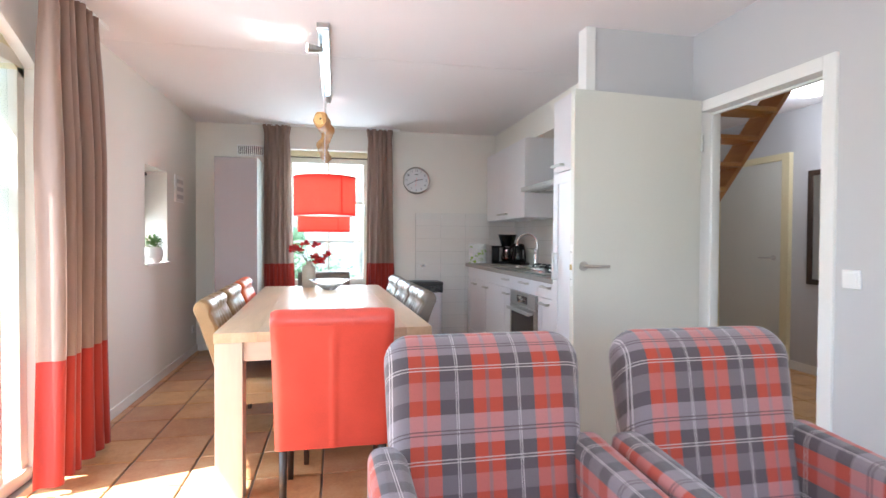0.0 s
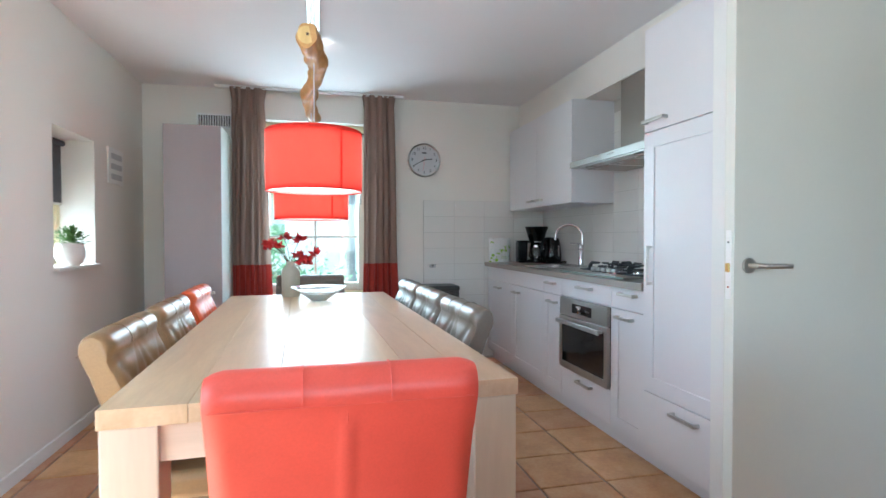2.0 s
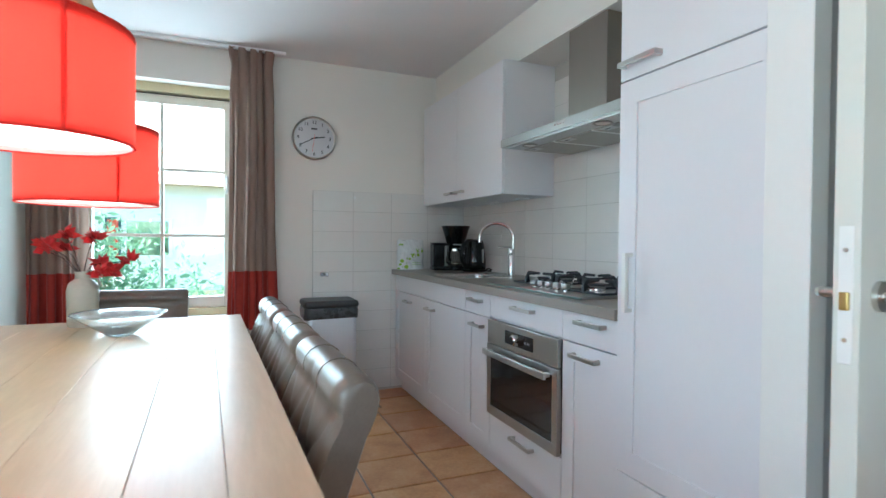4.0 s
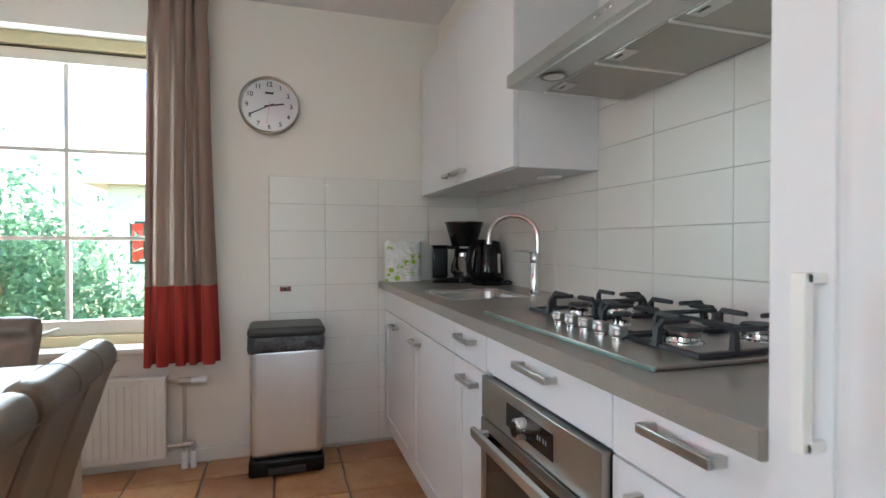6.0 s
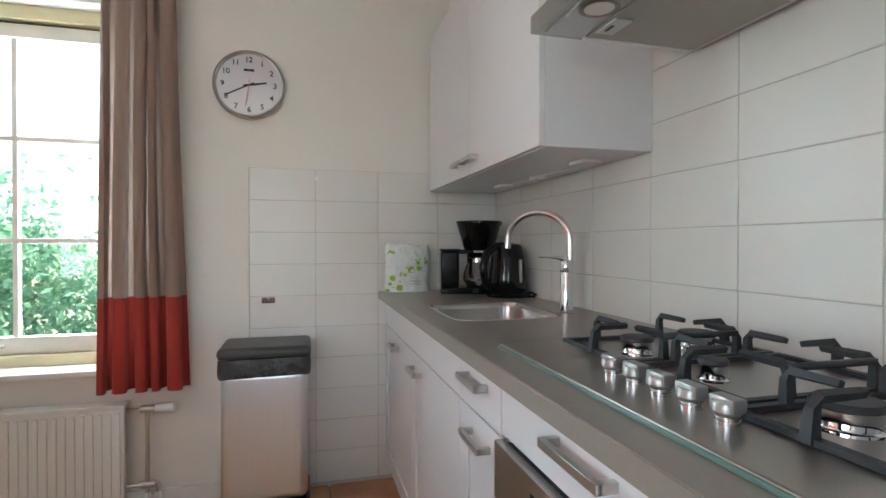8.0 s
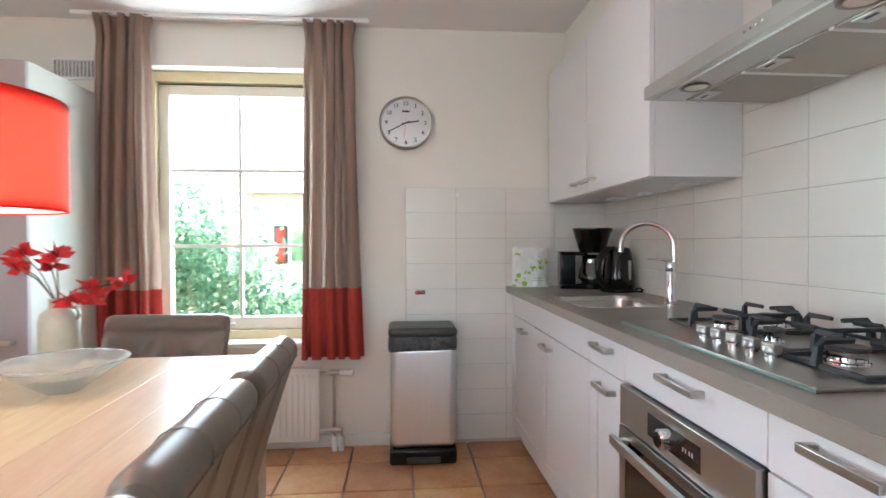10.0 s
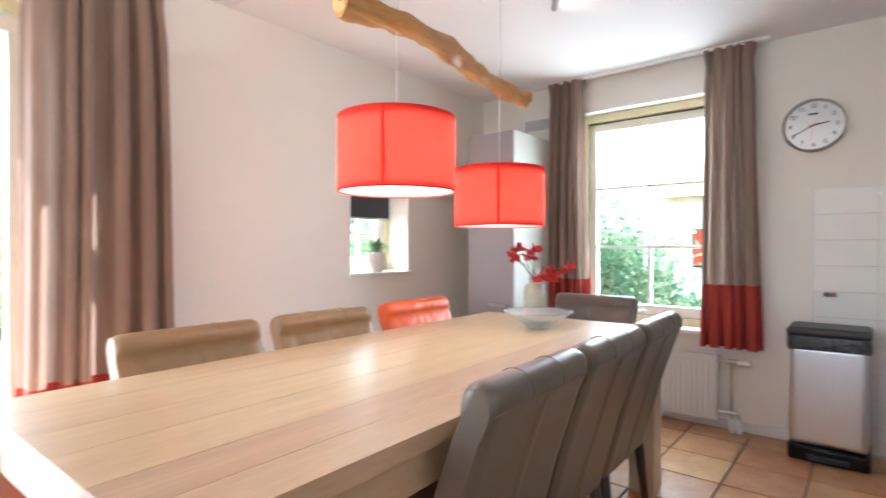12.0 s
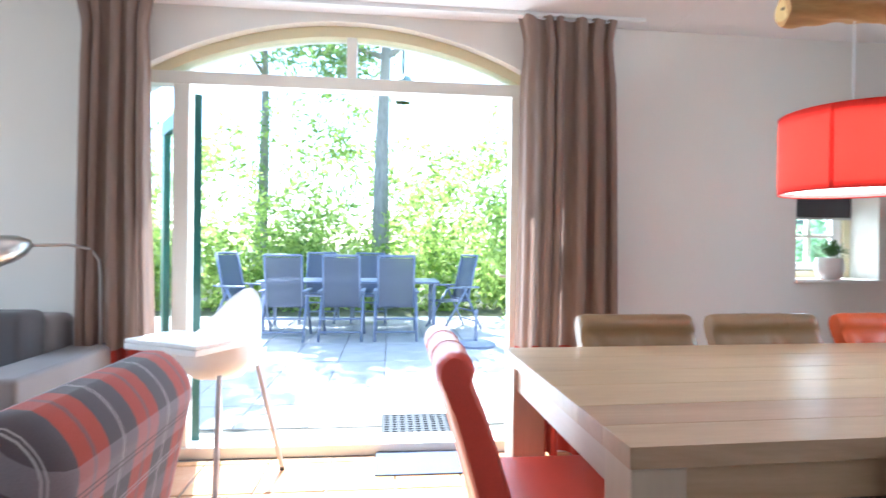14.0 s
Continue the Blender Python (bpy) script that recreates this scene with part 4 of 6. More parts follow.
def dining_chair(name, m, leather, label, top=0.905, w=0.45):
    """Upholstered chair facing +y, its back's rear foot at y = 0."""
    c = thing(name, m, label, "chair", "chairs round the table")
    # back: a slab that leans back and rolls over at the top
    prof = []
    n = 22
    for k in range(n + 1):
        f = k / n
        z = 0.30 + (top - 0.07 - 0.30) * f
        prof.append((0.062 - 0.10 * f - 0.055 * f * f, z, 0.04 + 0.006 * math.sin(f * 3.1)))
    outer = [(y - h, z) for y, z, h in prof]
    inner = [(y + h, z) for y, z, h in prof]
    cy, cz = -0.094, top - 0.047
    roll = [(cy + 0.047 * math.cos(a), cz + 0.047 * math.sin(a)) for a in (math.pi * (1.12 - 1.2 * k / 10) for k in range(11))]
    outline = outer[:-1] + roll + inner[::-1]
    b = bmesh.new()
    nx = 36
    rings = []
    for i in range(nx + 1):
        s = -1 + 2 * i / nx
        edge = max(0.0, abs(s) - 0.86) / 0.14
        inset = 0.016 * edge * edge
        ring = []
        for y, z in outline:
            # tufts: gentle hollows in the front of the cushion
            tuft = 0.0
            mid = 0.062 - 0.10 * (z - 0.30) / (top - 0.37) - 0.055 * ((z - 0.30) / (top - 0.37)) ** 2
            if y > mid and z > 0.55:
                for bx_, slope in ((-0.45, -3.2), (-0.45, 2.6), (0.45, -2.6), (0.45, 3.2), (0.0, 0.0)):
                    if z > 0.70:
                        off = s - bx_ - slope * (z - 0.70)
                        tuft += 0.014 * math.exp(-(off / 0.05) ** 2) * (1 - min(1, (z - 0.70) / 0.19))
                for bx_ in (-0.45, 0.0, 0.45):
                    tuft += 0.014 * math.exp(-((s - bx_) ** 2 / 0.012 + (z - 0.70) ** 2 / 0.0009))
            elif y < mid:
                tuft = -0.004 * noise.noise(Vector((s * 2.2, z * 5, top * 40 + w)))  + 0.006 * math.exp(-(s / 0.035) ** 2) * (z < top - 0.1)
            yy_ = y + (mid - y) * inset / 0.06 - tuft
            ring.append(b.verts.new((s * w / 2, yy_, z - inset * 0.6 * (z > 0.8))))
        rings.append(ring)
    k = len(outline)
    for p, q in zip(rings, rings[1:]):
        for j in range(k):
            b.faces.new((p[j], p[(j + 1) % k], q[(j + 1) % k], q[j]))
    b.faces.new(rings[0])
    b.faces.new(rings[-1][::-1])
    back = part("backrest", b, leather, c, "", 55)
    # seams over the roll and down the rear
    b = bmesh.new()
    rear = [(y - h - 0.0015, z) for y, z, h in prof]
    for s in (-0.32, 0.32):
        tube(b, [(s * w / 2, y + (-0.0015 if y < cy else 0.0015), z + 0.0015) for y, z in roll], 0.0012, 5)
    tube(b, [(s2 * w / 2, roll[0][0] - 0.001, roll[0][1]) for s2 in (-0.96, -0.5, 0, 0.5, 0.96)], 0.0016, 5)
    tube(b, [(0.0, y, z) for y, z in rear], 0.0018, 5)
    part("seam", b, leather, back, "stitched leather seam")
    b = boxes((-w / 2, 0.05, 0.40, w / 2, 0.47, 0.485), bevel=0.026, seg=4)
    part("seat", b, leather, c)
    part("seat_frame", boxes((-w / 2 + 0.008, 0.02, 0.35, w / 2 - 0.008, 0.455, 0.41), bevel=0.01), leather, c)
    for x in (-w / 2 + 0.035, w / 2 - 0.035):
        for y, lean in ((0.05, -0.045), (0.42, 0.0)):
            b = bmesh.new()
            tube(b, [(x, y + lean, 0.0), (x, y, 0.36)], [0.018, 0.025], 4)
            part("leg", b, M_DARKWOOD, c, "dark wooden leg", 20)
    return c


L1 = "taupe leather dining chair at the table's long side"
AT_TABLE = pose(0.004, 2.512, 0, 0, 0, TURN)
dining_chair("dining_chair", pose(0.032, 2.305, 0, 0, 0, 0), M_CORAL, "coral red leather dining chair at the table's head", 0.928, 0.497)
for y, mt in ((0.60, M_TAUPE), (1.195, M_TAUPE), (1.815, M_ORANGE)):
    dining_chair("dining_chair", AT_TABLE @ pose(-0.525, y, 0, 0, 0, -90), mt, L1 if mt is M_TAUPE else "orange leather dining chair beside two taupe ones", 0.9, 0.51)
for y in (0.815, 1.345, 1.87):
    dining_chair("dining_chair", AT_TABLE @ pose(0.515, y, 0, 0, 0, 90), M_TAUPE2, "grey-taupe leather dining chair on the kitchen side", 0.9, 0.5)
dining_chair("dining_chair", pose(-0.07, 5.155, 0, 0, 0, 180), M_TAUPE2, "grey-taupe leather dining chair at the window end", 0.892, 0.495)

# ---- armchairs ----


def cushion_block(w, d, h, r, seg=5):
    b = bmesh.new()
    box(b, -w / 2, -d / 2, 0, w / 2, d / 2, h, bevel=r, seg=seg)
    return b


def armchair(name, m, label):
    """Plaid easy chair facing -y."""
    c = thing(name, m, label, "armchair", "plaid armchairs")
    b = cushion_block(0.585, 0.19, 0.585, 0.08, 6)
    for v in b.verts:
        f = v.co.z / 0.58
        v.co.x *= 0.93 + 0.07 * f
        v.co.z -= (max(0.0, 0.03 - v.co.y) * 0.2 + max(0.0, v.co.y) * 0.6) * f * f
        v.co.y += 0.10 * f + 0.02 * math.cos(v.co.x * 4)
    bmesh.ops.translate(b, vec=(0, 0.30, 0.36), verts=b.verts)
    part("backrest", b, P_FRONT, c, "", 60)
    b = cushion_block(0.475, 0.60, 0.16, 0.05, 4)
    bmesh.ops.translate(b, vec=(0, -0.05, 0.28), verts=b.verts)
    part("seat_cushion", b, P_FRONT, c, "", 60)
    for s in (-1, 1):
        b = cushion_block(0.105, 0.74, 0.54, 0.035, 4)
        for v in b.verts:
            v.co.z += 0.05 * (v.co.y / 0.74) * (v.co.z / 0.54)
        bmesh.ops.translate(b, vec=(s * 0.29, -0.03, 0.09), verts=b.verts)
        part("armrest", b, P_ARM, c, "", 60)
    part("base", boxes((-0.235, -0.33, 0.09, 0.235, 0.31, 0.28), bevel=0.02), P_FRONT, c)
    for x in (-0.3, 0.3):
        for y in (-0.33, 0.28):
            part("foot", tube(bmesh.new(), [(x, y, 0), (x, y, 0.095)], [0.02, 0.028], 12), M_DARKWOOD, c, "dark wooden foot")
    return c


armchair("armchair", pose(0.465, 1.105, 0, 0, 0, 0), "red and grey plaid fabric armchair")
armchair("armchair", pose(1.168, 1.08, 0, 0, 0, -1), "red and grey plaid fabric armchair near the doorway")

# ---- pendant lamps on a branch ----


def pendant(y, zb, px, n=48, r=0.197, h=0.245):
    p = thing("pendant_lamp", pose(px, y, 0), "red fabric drum pendant lamp, lit", "lamp", "pendant lamps")
    b = bmesh.new()
    lathe_open(b, r, zb, zb + h, n)
    s = part("shade", b, M_SHADE, p)
    b = bmesh.new()
    lathe_open(b, r - 0.004, zb + 0.001, zb + h - 0.001, n)
    part("lining", b, M_LINING, s)
    for z in (zb, zb + h):
        b = bmesh.new()
        tube(b, [((r - 0.001) * math.cos(a), (r - 0.001) * math.sin(a), z) for a in (2 * math.pi * k / 40 for k in range(41))], 0.003, 6)
        part("rim", b, M_SHADE, s)
    b = bmesh.new()
    box(b, r * math.cos(-1.0) - 0.006, r * math.sin(-1.0) - 0.004, zb, r * math.cos(-1.0) + 0.001, r * math.sin(-1.0) + 0.004, zb + h)
    part("seam", b, M_SHADE, s)
    part("diffuser", lathe(bmesh.new(), [(0.0, 0.012), (r - 0.006, 0.012), (r - 0.006, 0.015), (0.0, 0.015)], n, (0, 0, zb)), M_DIFF, p, "glowing white diffuser disc")
    # Unseen disc added inside the shade to block glow on the ceiling.
    part("glow_stop", lathe(bmesh.new(), [(0.0, 0), (r - 0.006, 0), (r - 0.006, 0.003), (0.0, 0.003)], n, (0, 0, zb + h - 0.02)), M_SHADEIN, p, "added white disc that keeps bulb light off the ceiling")
    part("cable", tube(bmesh.new(), [(0, 0, zb + h * 0.5), (0, 0, ZC - 0.028)], 0.002, 6), M_WHITEPL, p, "white cable")
    la = bpy.data.lights.new("lamp_glow", "POINT")
    la.energy, la.color, la.shadow_soft_size = 0.9, (1.0, 0.88, 0.76), 0.05
    lo = new("bulb_light", la)
    lo.location = (px, y, zb + h * 0.55)
    return p


def lathe_open(b, r, z0, z1, n):
    a = [b.verts.new((r * math.cos(2 * math.pi * k / n), r * math.sin(2 * math.pi * k / n), z0)) for k in range(n)]
    c = [b.verts.new((r * math.cos(2 * math.pi * k / n), r * math.sin(2 * math.pi * k / n), z1)) for k in range(n)]
    for k in range(n):
        b.faces.new((a[k], a[(k + 1) % n], c[(k + 1) % n], c[k]))


M_DIFF = emitter("lit_diffuser", (1.0, 0.93, 0.82), 0.75)
pendant(3.51, 1.366, -0.03, r=0.2, h=0.248)
pendant(4.169, 1.271, -0.048, r=0.198, h=0.248)
br = thing("hanging_branch", pose(0, 0, 0), "stripped twisted wooden branch hanging over the table", "branch")
pts, rs = [], []
n = 80
for k in range(n + 1):
    f = k / n
    pts.append((-0.038 + 0.022 * math.sin(7.6 * f - 0.9), 3.285 + 1.085 * f, 1.944 + 0.01 * math.sin(3.1 * f) - 0.08 * f ** 1.5))
    rs.append(0.041 - 0.007 * f + 0.003 * math.sin(f * 31) + 0.002 * math.sin(f * 57 + 1))
b = tube(bmesh.new(), pts, rs, 28)
for v in b.verts:
    c0 = Vector(pts[min(n, max(0, round((v.co.y - 3.285) / 1.085 * n)))])
    d = v.co - c0
    a = math.atan2(d.z, d.x)
    q = v.co.y * 13
    v.co += d * (0.15 * math.sin(2 * a + q) + 0.07 * math.sin(5 * a + 1.7 * q) + 0.12 * noise.noise(v.co * 24))
part("stem", b, M_BRANCH, br, "", 60)
part("cut_end", tube(bmesh.new(), [(-0.056, 3.2835, 1.944), (-0.056, 3.2865, 1.944)], 0.034, 22), wood("pale_cut_wood", (0.80, 0.56, 0.26), (0.60, 0.36, 0.13), "z", 0.6, scale=2.0), br, "pale sawn end")
part("pith", tube(bmesh.new(), [(-0.052, 3.282, 1.947), (-0.052, 3.2845, 1.947)], 0.006, 10), M_TWIG, br, "dark pith hole")
for x, y in ((-0.03, 3.51), (-0.048, 4.169)):
    part("wire", tube(bmesh.new(), [(x + 0.006, y, 1.91), (x + 0.006, y, ZC - 0.02)], 0.0015, 5), M_NICKEL, br, "thin steel hanging wire")
tr = thing("ceiling_rail", pose(0, 0, 0), "brushed steel ceiling rail with two spotlights", "spotlight")
part("rail", boxes((-0.07, 3.11, ZC - 0.03, 0.0, 4.60, ZC), bevel=0.003), M_STEEL, tr)
part("rail_cover", boxes((-0.06, 3.13, ZC - 0.034, -0.01, 4.58, ZC - 0.0295), bevel=0.001), surface("pale_blue_rail", (0.42, 0.50, 0.55), 0.3, metal=0.6, vary=0.03), tr)
for (x, y), aim in (((-0.05, 3.36), Vector((-1, -0.1, 0.05))), ((-0.02, 4.63), Vector((0.1, 0.25, 0.9)))):
    aim.normalize()
    base = Vector((x, y, ZC - 0.07))
    b = tube(bmesh.new(), [(x, y, ZC - 0.03), tuple(base)], 0.008, 8)
    part("arm", b, M_NICKEL, tr)
    b = tube(bmesh.new(), [base - aim * 0.01, base + aim * 0.03, base + aim * 0.085], [0.014, 0.022, 0.03], 20)
    h = part("spot_head", b, M_NICKEL, tr)
    b = tube(bmesh.new(), [base + aim * 0.0855, base + aim * 0.087], 0.027, 20)
    part("spot_lens", b, M_SPOTLIT, h)
for place, aim in (((-0.05 - 0.1, 3.35, ZC - 0.065), (-0.33, 3.33, ZC)), ((-0.02, 4.66, ZC - 0.09), (0.02, 4.75, ZC))):
    la = bpy.data.lights.new("spot_beam", "SPOT")
    la.spot_size, la.color, la.shadow_soft_size = radians(66), (1, 0.9, 0.8), 0.02
    la.energy = 1.2 if place[1] < 4 else 0.22
    lo = new("spot_beam", la)
    lo.matrix_world = look(place, aim)

# ---- curtains ----


def curtain(name, m, width, z_top, z_red, z_bot, folds, depth, label, seed):
    """A hanging curtain along local x, with pinch pleats and a red lower band."""
    c = thing(name, m, label, "curtain")
    rng = random.Random(seed)
    ph = [rng.uniform(-0.5, 0.5) for _ in range(folds + 2)]
    nx = folds * 12

    def sheet(z0, z1, nz):
        b = bmesh.new()
        rows = []
        for j in range(nz + 1):
            z = z0 + (z1 - z0) * j / nz
            down = (z_top - z) / (z_top - z_bot)
            head = max(0.0, 1 - down / 0.05)
            row = []
            for i in range(nx + 1):
                f = i / nx
                q = folds * (f + 0.035 * math.sin(6.3 * f * 1.7 + seed) + 0.02 * math.sin(6.3 * f * 3.1 + 2 * seed) - 0.035 * math.sin(seed) * (1 - f) - 0.02 * math.sin(2 * seed) * (1 - f) - f * (0.035 * math.sin(10.71 + seed) + 0.02 * math.sin(19.53 + 2 * seed)))
                q = min(max(q, 0.0), folds - 0.0001)
                k = int(q)
                wob = ph[k] * (1 - (q - k)) + ph[k + 1] * (q - k)
                a = 2 * math.pi * q + wob * 1.6 * down + 0.4 * math.sin(down * 2.5 + k)
                amp = depth * (0.55 + 0.45 * min(1, down * 3)) * (1 + 0.3 * wob)
                pinch = 0.012 * head * math.sin(4 * math.pi * q)
                x = (f - 0.5) * width * (0.90 + 0.10 * down + 0.06 * head - 0.05 * math.exp(-((down - 0.07) / 0.05) ** 2)) + 0.012 * math.sin(2 * a) + 0.01 * math.sin(down * 3 + k)
                row.append(b.verts.new((x, amp * math.cos(a) + pinch + 0.006 * math.sin(7 * down + 3 * f), z)))
            rows.append(row)
        for p, q2 in zip(rows, rows[1:]):
            for i in range(nx):
                b.faces.new((p[i], p[i + 1], q2[i + 1], q2[i]))
        return b

    part("upper_cloth", sheet(z_red, z_top, 30), M_CURTAIN, c, "", 80)
    part("lower_band", sheet(z_bot, z_red, 10), M_CURTRED, c, "red lower band", 80)
    for k in range(folds):
        x = ((k + 0.5) / folds - 0.5) * width * 0.93
        part("pleat_tape", boxes((x - 0.012, -0.012, z_top - 0.002, x + 0.012, 0.012, z_top + 0.004), bevel=0.002), M_CURTAIN, c)
    return c


TALL = "floor-length taupe curtain with a red lower band"
curtain("curtain", pose(-1.268, 3.01, 0, 0, 0, 90), 0.59, 2.43, 0.635, 0.045, 6, 0.055, TALL + " beside the garden door", 3)
curtain("curtain", pose(-1.30, 0.64, 0, 0, 0, 90), 0.41, 2.43, 0.635, 0.045, 5, 0.05, TALL + " near the sofa", 4)
curtain("curtain", pose(-0.58, 5.915, 0), 0.33, 2.445, 0.94, 0.54, 5, 0.042, "short taupe curtain with a red lower band", 5)
curtain("curtain", pose(0.534, 5.915, 0), 0.33, 2.445, 0.94, 0.54, 5, 0.042, "short taupe curtain with a red lower band", 6)
for nm, rows in (("north", ((-0.85, 5.905, ZC - 0.022, 0.75, 5.927, ZC),)), ("west", ((XL + 0.135, 0.35, ZC - 0.022, XL + 0.155, 3.45, ZC),))):
    tagged(part("curtain_rail", boxes(*rows, bevel=0.002), M_WHITEPL), "white ceiling-mounted curtain rail", "curtain rail")

# ---- along the north wall ----
cb = thing("utility_cabinet", pose(0, 0, 0), "tall cabinet with mauve-grey front and pale greenish side", "cabinet")
part("body", boxes((-1.105, 5.38, 0.0, -0.712, 6.0, 2.006), bevel=0.003), surface("pale_greenish_white_lacquer", (0.50, 0.50, 0.455), 0.4, vary=0.02, relief=0.03), cb, "pale greenish white cabinet body")
fr = part("front", boxes((-1.105, 5.36, 0.01, -0.712, 5.379, 2.002), bevel=0.002), M_GREYFRONT, cb, "mauve-grey front")
part("handle", boxes((-0.90, 5.325, 0.755, -0.76, 5.338, 0.775), (-0.90, 5.338, 0.755, -0.885, 5.361, 0.775), (-0.775, 5.338, 0.755, -0.76, 5.361, 0.775), bevel=0.003), M_NICKEL, fr)
vt = thing("wall_vent", pose(0, 0, 0), "white slatted ventilation grille on the wall", "vent")
part("backing", boxes((-1.0, YF - 0.006, 2.125, -0.70, YF, 2.225)), M_BLACKGLASS, vt)
part("frame", boxes((-1.0, YF - 0.018, 2.115, -0.70, YF, 2.13), (-1.0, YF - 0.018, 2.22, -0.70, YF, 2.235), (-1.01, YF - 0.018, 2.115, -0.995, YF, 2.235), (-0.705, YF - 0.018, 2.115, -0.69, YF, 2.235), bevel=0.002), M_WHITEPL, vt)
for k in range(14):
    part("slat", boxes((-0.985 + k * 0.02, YF - 0.015, 2.13, -0.975 + k * 0.02, YF - 0.004, 2.22)), M_WHITEPL, vt)

rd = thing("radiator", pose(0, 0, 0), "white panel radiator below the window", "radiator")
part("panel", boxes((-0.5, 5.935, 0.06, 0.456, 5.965, 0.47), bevel=0.006), M_RAD, rd)
for k in range(28):
    x = -0.48 + k * 0.0335
    part("rib", boxes((x, 5.928, 0.085, x + 0.018, 5.938, 0.445), bevel=0.004), M_RAD, rd)
part("top_grille", boxes((-0.505, 5.925, 0.468, 0.461, 6.0, 0.481), bevel=0.003), M_RAD, rd)
b = tube(bmesh.new(), [(0.463, 5.955, 0.45), (0.54, 5.955, 0.45), (0.54, 5.955, 0.02), (0.54, 5.955, 0.0)], 0.009, 10)
tube(b, [(0.463, 5.955, 0.12), (0.58, 5.955, 0.12), (0.58, 5.955, 0.0)], 0.009, 10)
part("pipe", b, M_NICKEL, rd, "dull metal heating pipe")
part("thermostat_head", tube(bmesh.new(), [(0.572, 5.955, 0.45), (0.60, 5.955, 0.45), (0.645, 5.955, 0.45), (0.65, 5.955, 0.45)], [0.016, 0.02, 0.02, 0.012], 16), M_WHITEPL, rd, "white ribbed thermostat head")
for z in (0.45, 0.12):
    part("valve", tube(bmesh.new(), [(0.515, 5.955, z), (0.57, 5.955, z)], 0.016, 12), M_NICKEL, rd, "metal pipe valve")
for x in (0.54, 0.58):
    part("pipe_sleeve", tube(bmesh.new(), [(x, 5.955, 0.0), (x, 5.955, 0.07), (x, 5.955, 0.085)], [0.017, 0.017, 0.011], 14), M_WHITEPL, rd, "white plastic floor sleeve")
part("bracket", boxes((-0.45, 5.965, 0.2, -0.42, YF, 0.25), (0.38, 5.965, 0.2, 0.41, YF, 0.25)), M_RAD, rd)

# clock
ck = thing("wall_clock", pose(0.958, YF - 0.001, 1.896, 90, 0, 0), "round steel wall clock with black numerals", "clock")
part("case", lathe(bmesh.new(), [(0.15, 0), (0.156, 0.012), (0.156, 0.04), (0.149, 0.046), (0.140, 0.04), (0.140, 0.03)], 64), M_NICKEL, ck)
part("dial", lathe(bmesh.new(), [(0.143, 0.027), (0.143, 0.031), (0.0, 0.031)], 64), M_DIAL, ck)


def lettering(name, text, size, m, material, parent, extrude=0.0006):
    cu = bpy.data.curves.new(name, "FONT")
    cu.body, cu.size, cu.extrude, cu.align_x, cu.align_y = text, size, extrude, "CENTER", "CENTER"
    cu.offset = size * 0.018
    cu.materials.append(material)
    ob = new(name, cu)
    ob.parent = parent
    ob.matrix_local = m
    return ob


for h in range(1, 13):
    a = math.radians(90 - 30 * h)
    lettering("numeral", str(h), 0.034, pose(0.114 * math.cos(a), 0.114 * math.sin(a), 0.0322), M_INK, ck)
part("name_bar", boxes((-0.022, 0.062, 0.031, 0.022, 0.073, 0.032)), M_INK, ck)
for deg, ln, wd in ((90 - 30 * 2.68, 0.078, 0.008), (90 - 6 * 40.5, 0.112, 0.006)):
    a = math.radians(deg)
    b = boxes((-0.025, -wd / 2, 0.0335, ln, wd / 2, 0.035))
    bmesh.ops.rotate(b, cent=(0, 0, 0), matrix=Matrix.Rotation(a, 3, "Z"), verts=b.verts)
    part("hand_pointer", b, M_INK, ck)
b = boxes((-0.03, -0.0012, 0.036, 0.1, 0.0012, 0.037))
bmesh.ops.rotate(b, cent=(0, 0, 0), matrix=Matrix.Rotation(math.radians(-98), 3, "Z"), verts=b.verts)
part("second_pointer", b, M_REDINK, ck, "red second pointer")

# pedal bin
bn = thing("pedal_bin", pose(1.042, 5.845, 0), "brushed steel pedal bin with black lid and liner", "bin")
part("base", boxes((-0.182, -0.138, 0, 0.182, 0.138, 0.085), bevel=0.016, seg=3), M_BLACK, bn, "black plastic base")
part("body", boxes((-0.174, -0.13, 0.086, 0.174, 0.13, 0.64), bevel=0.034, seg=5), M_STEELV, bn)
b = bmesh.new()
nb = 120
rings = []
for k in range(9):
    f = k / 8
    ring = []
    for i in range(nb):
        x, y, z = round_rect(-0.184, -0.14, 0.184, 0.14, 0.045, 0, nb // 4)[i]
        out = 1 + 0.022 * math.sin(f * 3.14) + 0.02 * noise.noise(Vector((x * 26, y * 26, f * 3.2)))
        hem = 0.016 * noise.noise(Vector((x * 9, y * 9, 4.0))) * (1 - f)
        ring.append(b.verts.new((x * out, y * out, 0.615 + hem + 0.075 * f)))
    rings.append(ring)
for p, q in zip(rings, rings[1:]):
    for i in range(nb):
        b.faces.new((p[i], p[(i + 1) % nb], q[(i + 1) % nb], q[i]))
part("liner", b, M_BINBAG, bn, "crumpled black bin liner", 60)
part("lid", boxes((-0.187, -0.142, 0.688, 0.187, 0.142, 0.738), bevel=0.022, seg=4), surface("grey_black_lid_plastic", (0.045, 0.044, 0.043), 0.4, vary=0.15, relief=0.05), bn, "grey-black plastic lid")
part("pedal", boxes((-0.09, -0.165, 0.018, 0.09, -0.136, 0.048), bevel=0.006), M_IRON, bn)

